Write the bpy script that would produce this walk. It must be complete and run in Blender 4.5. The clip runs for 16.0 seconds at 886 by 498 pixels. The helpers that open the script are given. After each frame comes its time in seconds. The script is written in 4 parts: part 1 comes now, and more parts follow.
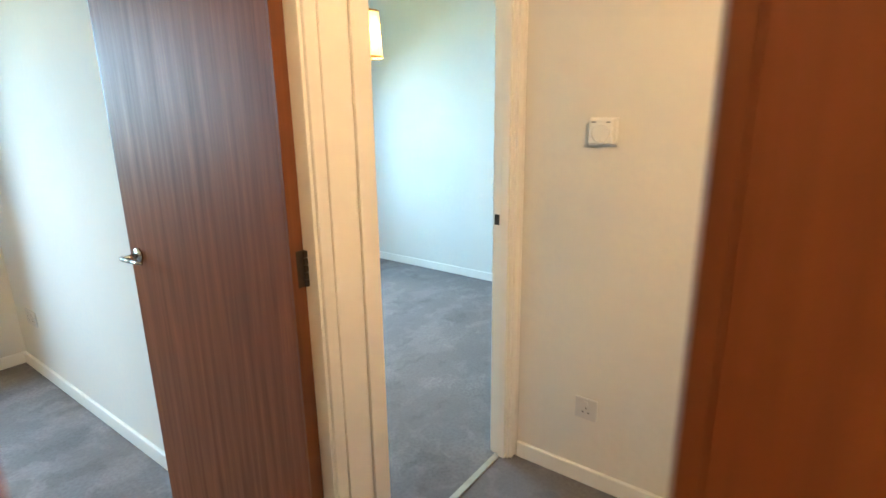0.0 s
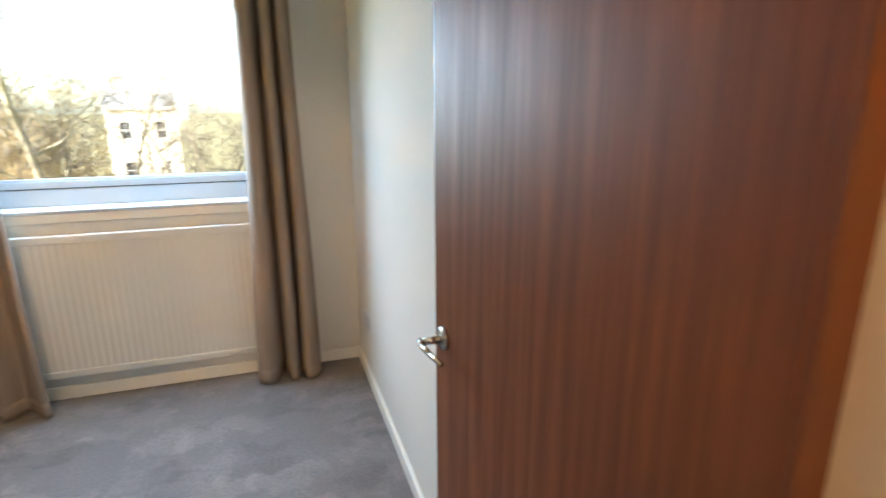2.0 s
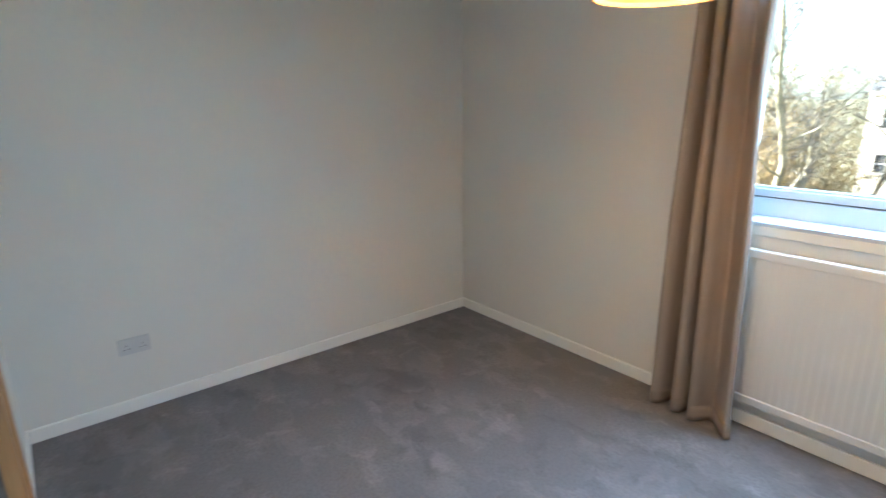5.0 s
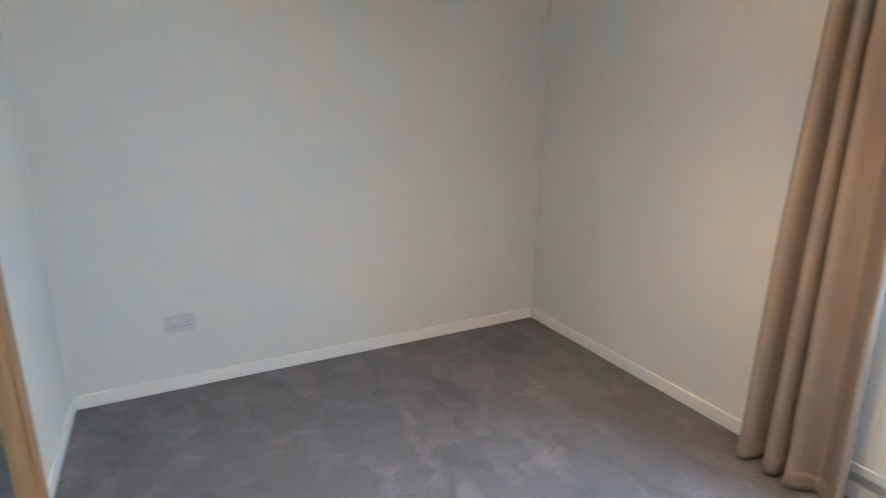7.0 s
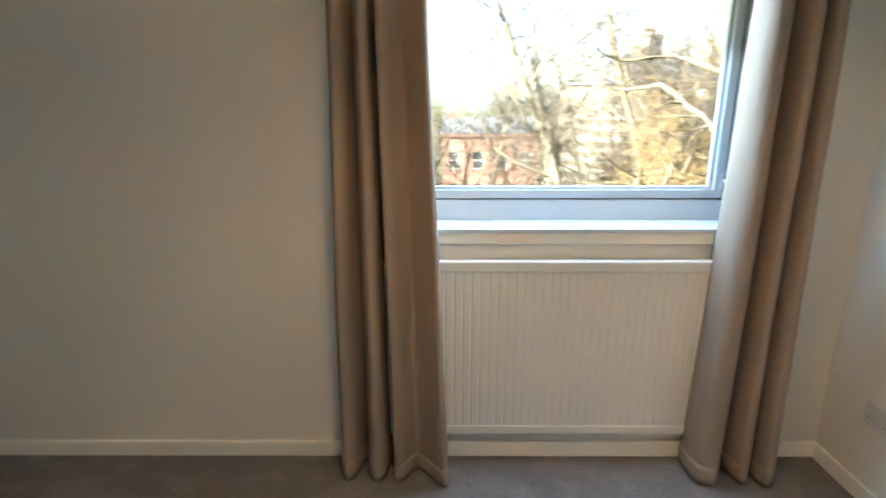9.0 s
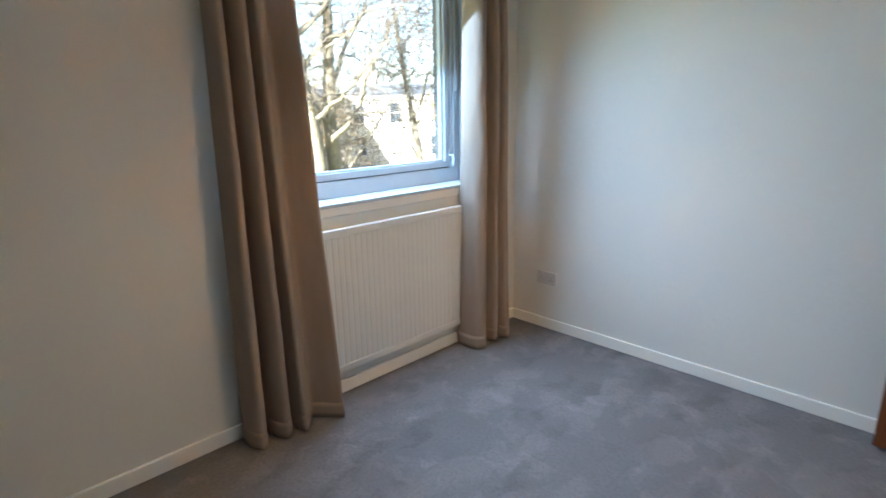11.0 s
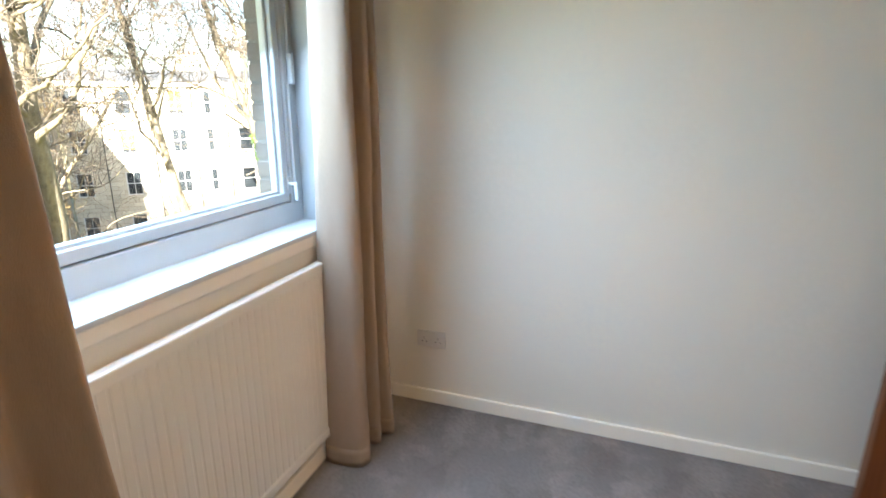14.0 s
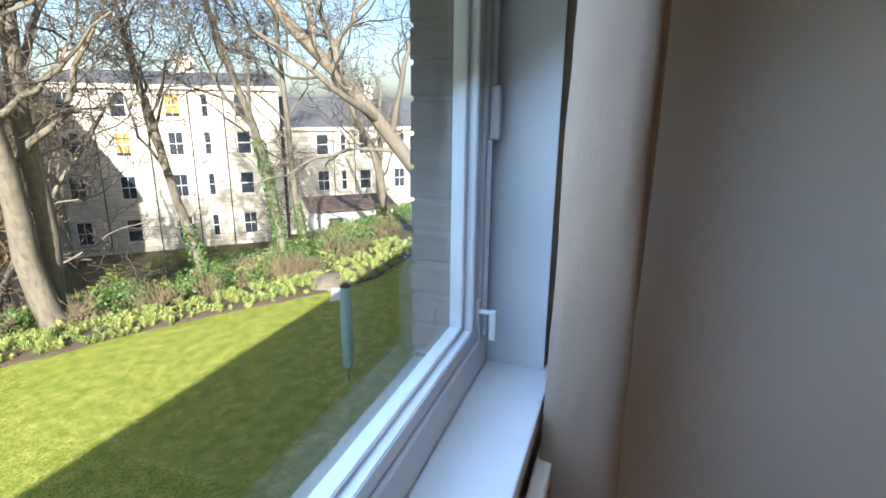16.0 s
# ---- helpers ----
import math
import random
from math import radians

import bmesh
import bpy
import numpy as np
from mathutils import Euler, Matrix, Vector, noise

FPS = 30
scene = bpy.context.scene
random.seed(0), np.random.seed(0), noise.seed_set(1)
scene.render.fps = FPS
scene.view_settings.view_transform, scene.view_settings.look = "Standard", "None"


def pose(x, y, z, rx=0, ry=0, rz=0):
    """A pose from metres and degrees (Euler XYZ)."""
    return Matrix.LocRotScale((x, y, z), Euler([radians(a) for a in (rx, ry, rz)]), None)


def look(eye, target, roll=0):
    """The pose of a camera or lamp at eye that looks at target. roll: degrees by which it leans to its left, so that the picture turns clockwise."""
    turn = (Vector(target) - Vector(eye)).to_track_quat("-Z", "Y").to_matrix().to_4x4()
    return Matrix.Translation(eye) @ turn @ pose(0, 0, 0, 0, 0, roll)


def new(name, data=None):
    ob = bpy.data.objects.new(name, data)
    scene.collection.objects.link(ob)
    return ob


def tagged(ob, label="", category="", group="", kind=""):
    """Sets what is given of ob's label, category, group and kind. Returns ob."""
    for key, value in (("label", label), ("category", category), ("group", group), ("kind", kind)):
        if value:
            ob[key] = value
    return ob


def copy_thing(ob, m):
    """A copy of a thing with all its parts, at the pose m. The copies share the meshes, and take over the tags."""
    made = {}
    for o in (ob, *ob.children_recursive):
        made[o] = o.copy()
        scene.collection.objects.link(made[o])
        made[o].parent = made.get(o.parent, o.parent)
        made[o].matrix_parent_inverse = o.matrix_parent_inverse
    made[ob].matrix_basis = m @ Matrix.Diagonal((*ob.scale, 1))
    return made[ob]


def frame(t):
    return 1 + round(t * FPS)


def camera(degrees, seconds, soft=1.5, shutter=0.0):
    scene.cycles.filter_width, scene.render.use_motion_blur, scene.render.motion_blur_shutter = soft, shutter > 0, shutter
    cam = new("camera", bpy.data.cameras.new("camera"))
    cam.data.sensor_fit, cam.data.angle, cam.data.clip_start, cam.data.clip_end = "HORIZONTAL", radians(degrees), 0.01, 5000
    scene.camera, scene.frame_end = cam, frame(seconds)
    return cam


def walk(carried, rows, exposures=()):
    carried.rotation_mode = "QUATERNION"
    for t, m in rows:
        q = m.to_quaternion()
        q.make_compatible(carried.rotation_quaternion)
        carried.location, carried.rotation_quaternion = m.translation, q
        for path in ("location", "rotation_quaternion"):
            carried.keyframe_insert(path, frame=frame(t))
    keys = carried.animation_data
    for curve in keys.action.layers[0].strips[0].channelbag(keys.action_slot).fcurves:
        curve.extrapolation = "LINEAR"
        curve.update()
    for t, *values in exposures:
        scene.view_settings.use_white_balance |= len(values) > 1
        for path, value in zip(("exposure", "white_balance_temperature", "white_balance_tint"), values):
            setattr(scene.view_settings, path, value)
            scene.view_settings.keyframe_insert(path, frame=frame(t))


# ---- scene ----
cam = camera(79.62, 16.0, soft=1.5, shutter=0.4)
PATH = [
    (0, pose(-0.842, -0.749, 1.444, 74.99, 0.74, -53.45)),
    (0.5, pose(-0.690, -0.634, 1.454, 75.01, 0.51, -50.49)),
    (1, pose(-0.521, -0.448, 1.461, 75.33, 0.38, -43.27)),
    (1.2, pose(-0.498, -0.317, 1.451, 75.48, 0.36, -38.94)),
    (1.5, pose(-0.493, -0.168, 1.461, 75.47, 0.54, -31.44)),
    (2, pose(-0.448, 0.007, 1.453, 75.32, 0.28, -18.16)),
    (2.5, pose(-0.411, 0.133, 1.458, 75.29, 0.14, -5.12)),
    (3, pose(-0.421, 0.168, 1.464, 75.25, 0.08, 8.17)),
    (3.5, pose(-0.520, 0.282, 1.463, 75.08, -0.05, 18.66)),
    (4, pose(-0.611, 0.399, 1.502, 74.73, 0.22, 29.46)),
    (4.5, pose(-0.704, 0.459, 1.523, 74.54, 0.66, 40.88)),
    (5, pose(-0.708, 0.467, 1.517, 74.67, 0.88, 51.14)),
    (5.2, pose(-0.696, 0.470, 1.513, 74.80, 0.88, 55.17)),
    (5.7, pose(-0.720, 0.540, 1.490, 74.90, 0.50, 63.90)),
    (6.25, pose(-0.760, 0.640, 1.460, 75.00, 0.10, 68.00)),
    (6.8, pose(-0.800, 0.745, 1.435, 75.10, -0.40, 65.50)),
    (7.3, pose(-0.842, 0.843, 1.420, 75.09, -0.69, 55.36)),
    (7.5, pose(-0.892, 0.834, 1.435, 75.15, -0.34, 49.42)),
    (8, pose(-0.981, 1.009, 1.447, 75.30, 0.17, 35.72)),
    (8.5, pose(-1.197, 1.048, 1.443, 75.05, 0.26, 18.87)),
    (9, pose(-1.564, 1.036, 1.445, 74.75, 0.09, 0.29)),
    (9.2, pose(-1.706, 1.024, 1.445, 74.68, 0.05, -5.55)),
    (10.25, pose(-2.420, 0.930, 1.430, 75.00, 0.40, -30.50)),
    (11.5, pose(-2.951, 0.774, 1.418, 75.23, 0.99, -53.45)),
    (12, pose(-2.987, 0.736, 1.427, 75.02, 0.64, -60.95)),
    (12.5, pose(-2.914, 0.850, 1.428, 74.75, 0.67, -66.03)),
    (13, pose(-2.765, 1.116, 1.423, 74.70, 0.68, -68.37)),
    (13.5, pose(-2.545, 1.489, 1.424, 74.37, 0.40, -70.32)),
    (14, pose(-2.223, 1.867, 1.471, 74.25, -0.08, -70.25)),
    (14.5, pose(-1.963, 2.278, 1.520, 73.96, -0.39, -70.12)),
    (15, pose(-1.728, 2.571, 1.541, 74.28, -0.42, -70.99)),
    (15.5, pose(-1.564, 2.761, 1.571, 74.49, -0.63, -70.87)),
    (16, pose(-1.540, 2.857, 1.600, 74.56, -0.55, -70.85)),
]
EXPOSURES = [
    (0.0, 4.05, 5550, 0), (0.5, 3.55, 6000, 12), (1.0, 3.45, 6150, 14), (1.5, 3.6, 6250, 9), (2.0, 3.6, 6200, 11), (3.5, 3.65, 6050, 9), (5.0, 3.82, 5350, 9), (7.5, 4.15, 5450, 9), (9.0, 3.28, 5950, 8),
    (11.5, 3.2, 5400, 12), (12.0, 3.25, 5450, 14), (13.0, 3.4, 5850, 14), (14.0, 3.3, 6350, 14), (14.6, 2.85, 6150, 16), (15.3, 2.15, 6050, 16), (16.0, 1.55, 5750, 18),
]
walk(cam, PATH, EXPOSURES)

# ---- light ----
SUN_EL, SUN_AZ = 23.3, 243.0          # degrees; azimuth the sun stands at, clockwise from +y
world = bpy.data.worlds.new("sky")
scene.world = world
world.use_nodes = True
wn = world.node_tree
wn.nodes.clear()
w_out = wn.nodes.new("ShaderNodeOutputWorld")
w_bg = wn.nodes.new("ShaderNodeBackground")
w_sky = wn.nodes.new("ShaderNodeTexSky")
w_sky.sky_type = 'NISHITA'
w_sky.sun_disc = False
w_sky.sun_elevation = radians(SUN_EL)
w_sky.sun_rotation = radians(SUN_AZ)
w_sky.air_density, w_sky.dust_density, w_sky.ozone_density = 1.0, 1.6, 1.0
w_bg.inputs["Strength"].default_value = 0.085
wn.links.new(w_sky.outputs[0], w_bg.inputs[0])
wn.links.new(w_bg.outputs[0], w_out.inputs[0])


def lamp(name, kind, m, energy, color, **settings):
    data = bpy.data.lights.new(name, kind)
    data.energy, data.color = energy, color
    for key, value in settings.items():
        setattr(data, key, value)
    ob = new(name, data)
    ob.matrix_world = m
    return ob


sun_from = Vector((math.sin(radians(SUN_AZ)) * math.cos(radians(SUN_EL)),
                   math.cos(radians(SUN_AZ)) * math.cos(radians(SUN_EL)), math.sin(radians(SUN_EL))))
lamp("sun", 'SUN', look(sun_from * 100, (0, 0, 0)), 5.0, (1.0, 0.93, 0.82), angle=radians(0.5))
# daylight in the two window openings: the sky from above, the sunlit lawn from below
for nm, wx, ws in (("bedroom", -1.127, 1.16), ("room_two", 1.55, 1.10)):
    lamp("window_skylight_" + nm, 'AREA', look((wx, 3.222, 1.62), (wx, 2.322, 0.55)), 5.2, (0.52, 0.75, 1.0), shape='RECTANGLE', size=ws, size_y=0.96, spread=radians(158))
    lamp("window_lawn_light_" + nm, 'AREA', look((wx, 3.220, 1.55), (wx, 2.320, 2.05)), 0.5, (1.0, 0.93, 0.42), shape='RECTANGLE', size=ws, size_y=0.84, spread=radians(150))
lamp("bulb_light_bedroom", 'POINT', Matrix.Translation((-1.507, 1.853, 1.90)), 3.5, (1.0, 0.64, 0.31), shadow_soft_size=0.09)
lamp("bulb_light_room_two", 'POINT', Matrix.Translation((1.470, 1.5, 1.84)), 3.4, (1.0, 0.66, 0.34), shadow_soft_size=0.03)
lamp("bulb_light_hall", 'POINT', Matrix.Translation((-0.70, -1.28, 2.25)), 4.9, (1.0, 0.57, 0.25), shadow_soft_size=0.06)


# ---- materials ----
def material(name, color, rough=0.6, metal=0.0, second=None, scale=8.0, detail=4.0, stretch=(1, 1, 1), bump=0.0,
             bump_scale=60.0, fine=None, fine_scale=120.0, spec=0.5, per_piece=0.0, rough_var=0.0, bump_stretch=(1, 1, 1), ramp=(0.35, 0.65)):
    """Principled surface with two scales of colour variation and a fine relief, in metres."""
    mat = bpy.data.materials.new(name)
    mat.use_nodes = True
    nt = mat.node_tree
    b = nt.nodes["Principled BSDF"]
    b.inputs["Roughness"].default_value = rough
    b.inputs["Metallic"].default_value = metal
    b.inputs["Specular IOR Level"].default_value = spec
    co = nt.nodes.new("ShaderNodeTexCoord")
    col = None
    base = nt.nodes.new("ShaderNodeRGB")
    base.outputs[0].default_value = (*color, 1)
    col = base.outputs[0]

    def noise_of(sc, det, st):
        mp = nt.nodes.new("ShaderNodeMapping")
        mp.inputs["Scale"].default_value = st
        nt.links.new(co.outputs["Object"], mp.inputs["Vector"])
        n = nt.nodes.new("ShaderNodeTexNoise")
        n.inputs["Scale"].default_value, n.inputs["Detail"].default_value = sc, det
        nt.links.new(mp.outputs[0], n.inputs["Vector"])
        return n.outputs["Fac"]

    def mixed(a, fac, other, mode='MIX'):
        mx = nt.nodes.new("ShaderNodeMix")
        mx.data_type, mx.blend_type = 'RGBA', mode
        nt.links.new(fac, mx.inputs[0])
        nt.links.new(a, mx.inputs[6])
        mx.inputs[7].default_value = (*other, 1)
        return mx.outputs[2]

    def ramped(fac, lo, hi):
        r = nt.nodes.new("ShaderNodeMapRange")
        r.inputs[1].default_value, r.inputs[2].default_value = lo, hi
        nt.links.new(fac, r.inputs[0])
        return r.outputs[0]

    if second:
        f1 = ramped(noise_of(scale, detail, stretch), *ramp)
        col = mixed(col, f1, second)
        if rough_var:
            rr = nt.nodes.new("ShaderNodeMapRange")
            rr.inputs[3].default_value, rr.inputs[4].default_value = rough - rough_var, rough + rough_var
            nt.links.new(f1, rr.inputs[0])
            nt.links.new(rr.outputs[0], b.inputs["Roughness"])
    if fine:
        col = mixed(col, ramped(noise_of(fine_scale, 3.0, stretch), 0.4, 0.7), fine)
    if per_piece:
        info = nt.nodes.new("ShaderNodeObjectInfo")
        hsv = nt.nodes.new("ShaderNodeHueSaturation")
        mr = nt.nodes.new("ShaderNodeMapRange")
        mr.inputs[3].default_value, mr.inputs[4].default_value = 1 - per_piece, 1 + per_piece
        nt.links.new(info.outputs["Random"], mr.inputs[0])
        nt.links.new(mr.outputs[0], hsv.inputs["Value"])
        nt.links.new(col, hsv.inputs["Color"])
        col = hsv.outputs[0]
    nt.links.new(col, b.inputs["Base Color"])
    if bump:
        bp = nt.nodes.new("ShaderNodeBump")
        bp.inputs["Strength"].default_value, bp.inputs["Distance"].default_value = bump, 0.004
        nt.links.new(noise_of(bump_scale, 4.0, bump_stretch), bp.inputs["Height"])
        nt.links.new(bp.outputs[0], b.inputs["Normal"])
    return mat


M_WALL = material("wall_paint", (0.71, 0.68, 0.605), 0.8, second=(0.665, 0.64, 0.58), scale=1.3, bump=0.12, bump_scale=140, fine=(0.685, 0.66, 0.60), fine_scale=40)
M_CEIL = material("ceiling_paint", (0.78, 0.77, 0.73), 0.8, second=(0.74, 0.73, 0.69), scale=1.5, bump=0.15, bump_scale=90)
M_TRIM = material("gloss_trim_paint", (0.84, 0.81, 0.74), 0.36, second=(0.80, 0.77, 0.70), scale=3, bump=0.05, bump_scale=60, fine=(0.82, 0.79, 0.72), fine_scale=15)
# white paint toned down to blue-grey; the sky's shade is put into the colour
M_UPVC = material("sky_shaded_white_paint", (0.54, 0.57, 0.59), 0.34, second=(0.50, 0.53, 0.55), scale=4, bump=0.03, bump_scale=80)
M_RAD = material("radiator_enamel", (0.71, 0.70, 0.67), 0.35, second=(0.68, 0.67, 0.64), scale=3, bump=0.03, bump_scale=50)
M_WOOD = material("sapele_veneer", (0.222, 0.073, 0.018), 0.50, second=(0.122, 0.036, 0.008), scale=5.0, detail=6, stretch=(9, 9, 0.35), bump=0.06, bump_scale=40,
                  bump_stretch=(14, 14, 0.3), fine=(0.165, 0.05, 0.016), fine_scale=34, rough_var=0.05, spec=0.36)
M_WOOD_EDGE = material("sapele_lipping", (0.17, 0.055, 0.016), 0.4, second=(0.12, 0.036, 0.010), scale=7.0, detail=5, stretch=(6, 6, 0.4))
M_OAK = material("mirror_frame_wood", (0.42, 0.235, 0.10), 0.4, second=(0.31, 0.16, 0.06), scale=6.0, detail=6, stretch=(8, 8, 0.4), bump=0.05, bump_scale=40,
                 bump_stretch=(14, 14, 0.3), fine=(0.36, 0.19, 0.08), fine_scale=24)
M_CURTAIN = material("taupe_curtain_cloth", (0.335, 0.262, 0.205), 0.85, second=(0.285, 0.220, 0.170), scale=14, detail=5, stretch=(1, 1, 0.25), bump=0.35, bump_scale=380,
                     fine=(0.30, 0.235, 0.185), fine_scale=260, spec=0.15)
M_CHROME = material("satin_chrome", (0.62, 0.61, 0.59), 0.24, metal=1.0, second=(0.55, 0.54, 0.52), scale=30)
M_BRASS = material("aged_bronze_hinge", (0.07, 0.05, 0.035), 0.5, metal=0.6, second=(0.045, 0.033, 0.025), scale=40)
M_PLASTIC = material("white_plastic", (0.78, 0.76, 0.71), 0.35, second=(0.75, 0.73, 0.68), scale=20)
M_SOCKET = material("grey_white_plastic", (0.58, 0.565, 0.54), 0.35, second=(0.55, 0.535, 0.51), scale=20)
M_DARK = material("dark_slot", (0.02, 0.018, 0.016), 0.6)
M_STRIP = material("threshold_metal", (0.55, 0.50, 0.42), 0.35, metal=0.8, second=(0.45, 0.41, 0.34), scale=25)
M_BRICK = material("weathered_brick", (0.235, 0.18, 0.145), 0.9, second=(0.17, 0.13, 0.105), scale=38, detail=6, bump=0.8, bump_scale=160, fine=(0.29, 0.235, 0.195), fine_scale=70, per_piece=0.16,
                   stretch=(1, 1, 4), bump_stretch=(1, 1, 4))
M_MORTAR = material("mortar", (0.25, 0.22, 0.19), 0.95, second=(0.20, 0.175, 0.15), scale=20, bump=0.5, bump_scale=150)
M_RENDER = material("outside_render", (0.40, 0.37, 0.32), 0.95, second=(0.33, 0.30, 0.26), scale=2, bump=0.4, bump_scale=60)
M_STONE = material("cream_sandstone", (0.70, 0.63, 0.50), 0.9, second=(0.52, 0.45, 0.34), scale=0.9, detail=8, bump=0.4, bump_scale=12, fine=(0.60, 0.53, 0.41), fine_scale=5, stretch=(1, 1, 2.2), ramp=(0.45, 0.75))
# the same sandstone darkened, so that the wing's shade is in its colour
M_STONE_SHADE = material("shaded_sandstone", (0.44, 0.38, 0.30), 0.92, second=(0.31, 0.26, 0.20), scale=0.8, detail=8, bump=0.4, bump_scale=12, fine=(0.37, 0.31, 0.24), fine_scale=5)


def ashlar(mat):
    """Courses of squared stone, each block a little lighter or darker, with thin dark joints."""
    nt = mat.node_tree
    b = nt.nodes["Principled BSDF"]
    col = b.inputs["Base Color"].links[0].from_socket
    co = nt.nodes.new("ShaderNodeTexCoord")
    parts = nt.nodes.new("ShaderNodeSeparateXYZ")
    nt.links.new(co.outputs["Object"], parts.inputs[0])
    flat = nt.nodes.new("ShaderNodeCombineXYZ")
    nt.links.new(parts.outputs["X"], flat.inputs["X"])
    nt.links.new(parts.outputs["Z"], flat.inputs["Y"])
    br = nt.nodes.new("ShaderNodeTexBrick")
    br.inputs["Color1"].default_value, br.inputs["Color2"].default_value = (1.06, 1.05, 1.03, 1), (0.78, 0.75, 0.70, 1)
    br.inputs["Mortar"].default_value = (0.55, 0.50, 0.44, 1)
    for key, value in (("Scale", 1.0), ("Mortar Size", 0.012), ("Brick Width", 0.85), ("Row Height", 0.32), ("Bias", -0.25)):
        br.inputs[key].default_value = value
    nt.links.new(flat.outputs[0], br.inputs["Vector"])
    mx = nt.nodes.new("ShaderNodeMix")
    mx.data_type, mx.blend_type = 'RGBA', 'MULTIPLY'
    mx.inputs[0].default_value = 1.0
    nt.links.new(col, mx.inputs[6])
    nt.links.new(br.outputs["Color"], mx.inputs[7])
    nt.links.new(mx.outputs[2], b.inputs["Base Color"])


ashlar(M_STONE)
ashlar(M_STONE_SHADE)
M_SLATE = material("roof_slate", (0.125, 0.12, 0.115), 0.9, second=(0.085, 0.085, 0.09), scale=1.4, detail=7, bump=0.4, bump_scale=9)
M_GRASS = material("lawn_grass", (0.50, 0.46, 0.095), 0.9, second=(0.265, 0.300, 0.040), scale=3.2, detail=15, bump=1.0, bump_scale=45, fine=(0.15, 0.195, 0.020), fine_scale=24, spec=0.1, ramp=(0.34, 0.66))
M_SOIL = material("rough_bank", (0.150, 0.118, 0.066), 0.95, second=(0.105, 0.092, 0.042), scale=0.6, detail=8, bump=0.8, bump_scale=8, fine=(0.12, 0.10, 0.05), fine_scale=3, spec=0.1)
M_BED = material("flower_bed_soil", (0.115, 0.08, 0.052), 0.95, second=(0.065, 0.048, 0.033), scale=3, detail=8, bump=0.9, bump_scale=40, fine=(0.15, 0.11, 0.075), fine_scale=16, spec=0.1)
M_BARK = material("grey_bark", (0.235, 0.190, 0.125), 0.9, second=(0.10, 0.078, 0.052), scale=5, detail=7, stretch=(2, 2, 0.6), bump=0.8, bump_scale=18, fine=(0.26, 0.21, 0.145), fine_scale=14)
M_TWIG = material("bare_twigs", (0.135, 0.102, 0.070), 0.9, second=(0.075, 0.057, 0.042), scale=3)
M_OCHRE = material("ochre_twigs", (0.34, 0.22, 0.09), 0.9, second=(0.22, 0.135, 0.06), scale=2, fine=(0.28, 0.20, 0.08), fine_scale=8)
M_BLADE = material("strappy_leaf", (0.31, 0.345, 0.085), 0.55, second=(0.21, 0.275, 0.06), scale=0.9, fine=(0.42, 0.40, 0.10), fine_scale=2.6)
M_IVY = material("ivy_leaf", (0.075, 0.145, 0.025), 0.5, second=(0.13, 0.20, 0.04), scale=3, fine=(0.045, 0.10, 0.016), fine_scale=9)
M_LEAF = material("yellow_green_leaf", (0.23, 0.26, 0.06), 0.6, second=(0.16, 0.20, 0.05), scale=1.2, fine=(0.34, 0.355, 0.07), fine_scale=4)
M_SCRUB = material("brown_scrub", (0.21, 0.145, 0.075), 0.85, second=(0.11, 0.10, 0.04), scale=1.0, fine=(0.22, 0.15, 0.08), fine_scale=4)
M_FRAME_FAR = material("painted_sash_frame", (0.72, 0.70, 0.66), 0.5, second=(0.62, 0.60, 0.56), scale=3)
M_BLIND = material("orange_blind", (0.62, 0.33, 0.07), 0.8, second=(0.52, 0.27, 0.05), scale=3)
M_POLE = material("green_pole_paint", (0.28, 0.48, 0.46), 0.6, second=(0.22, 0.40, 0.385), scale=6, bump=0.2, bump_scale=30)
M_REDROOF = material("rusty_roof", (0.15, 0.095, 0.07), 0.85, second=(0.11, 0.065, 0.05), scale=2, bump=0.4, bump_scale=14)
M_REDBRICK = material("red_brick_far", (0.26, 0.13, 0.085), 0.9, second=(0.20, 0.10, 0.07), scale=2.0, detail=8, bump=0.4, bump_scale=14, fine=(0.30, 0.17, 0.12), fine_scale=7)


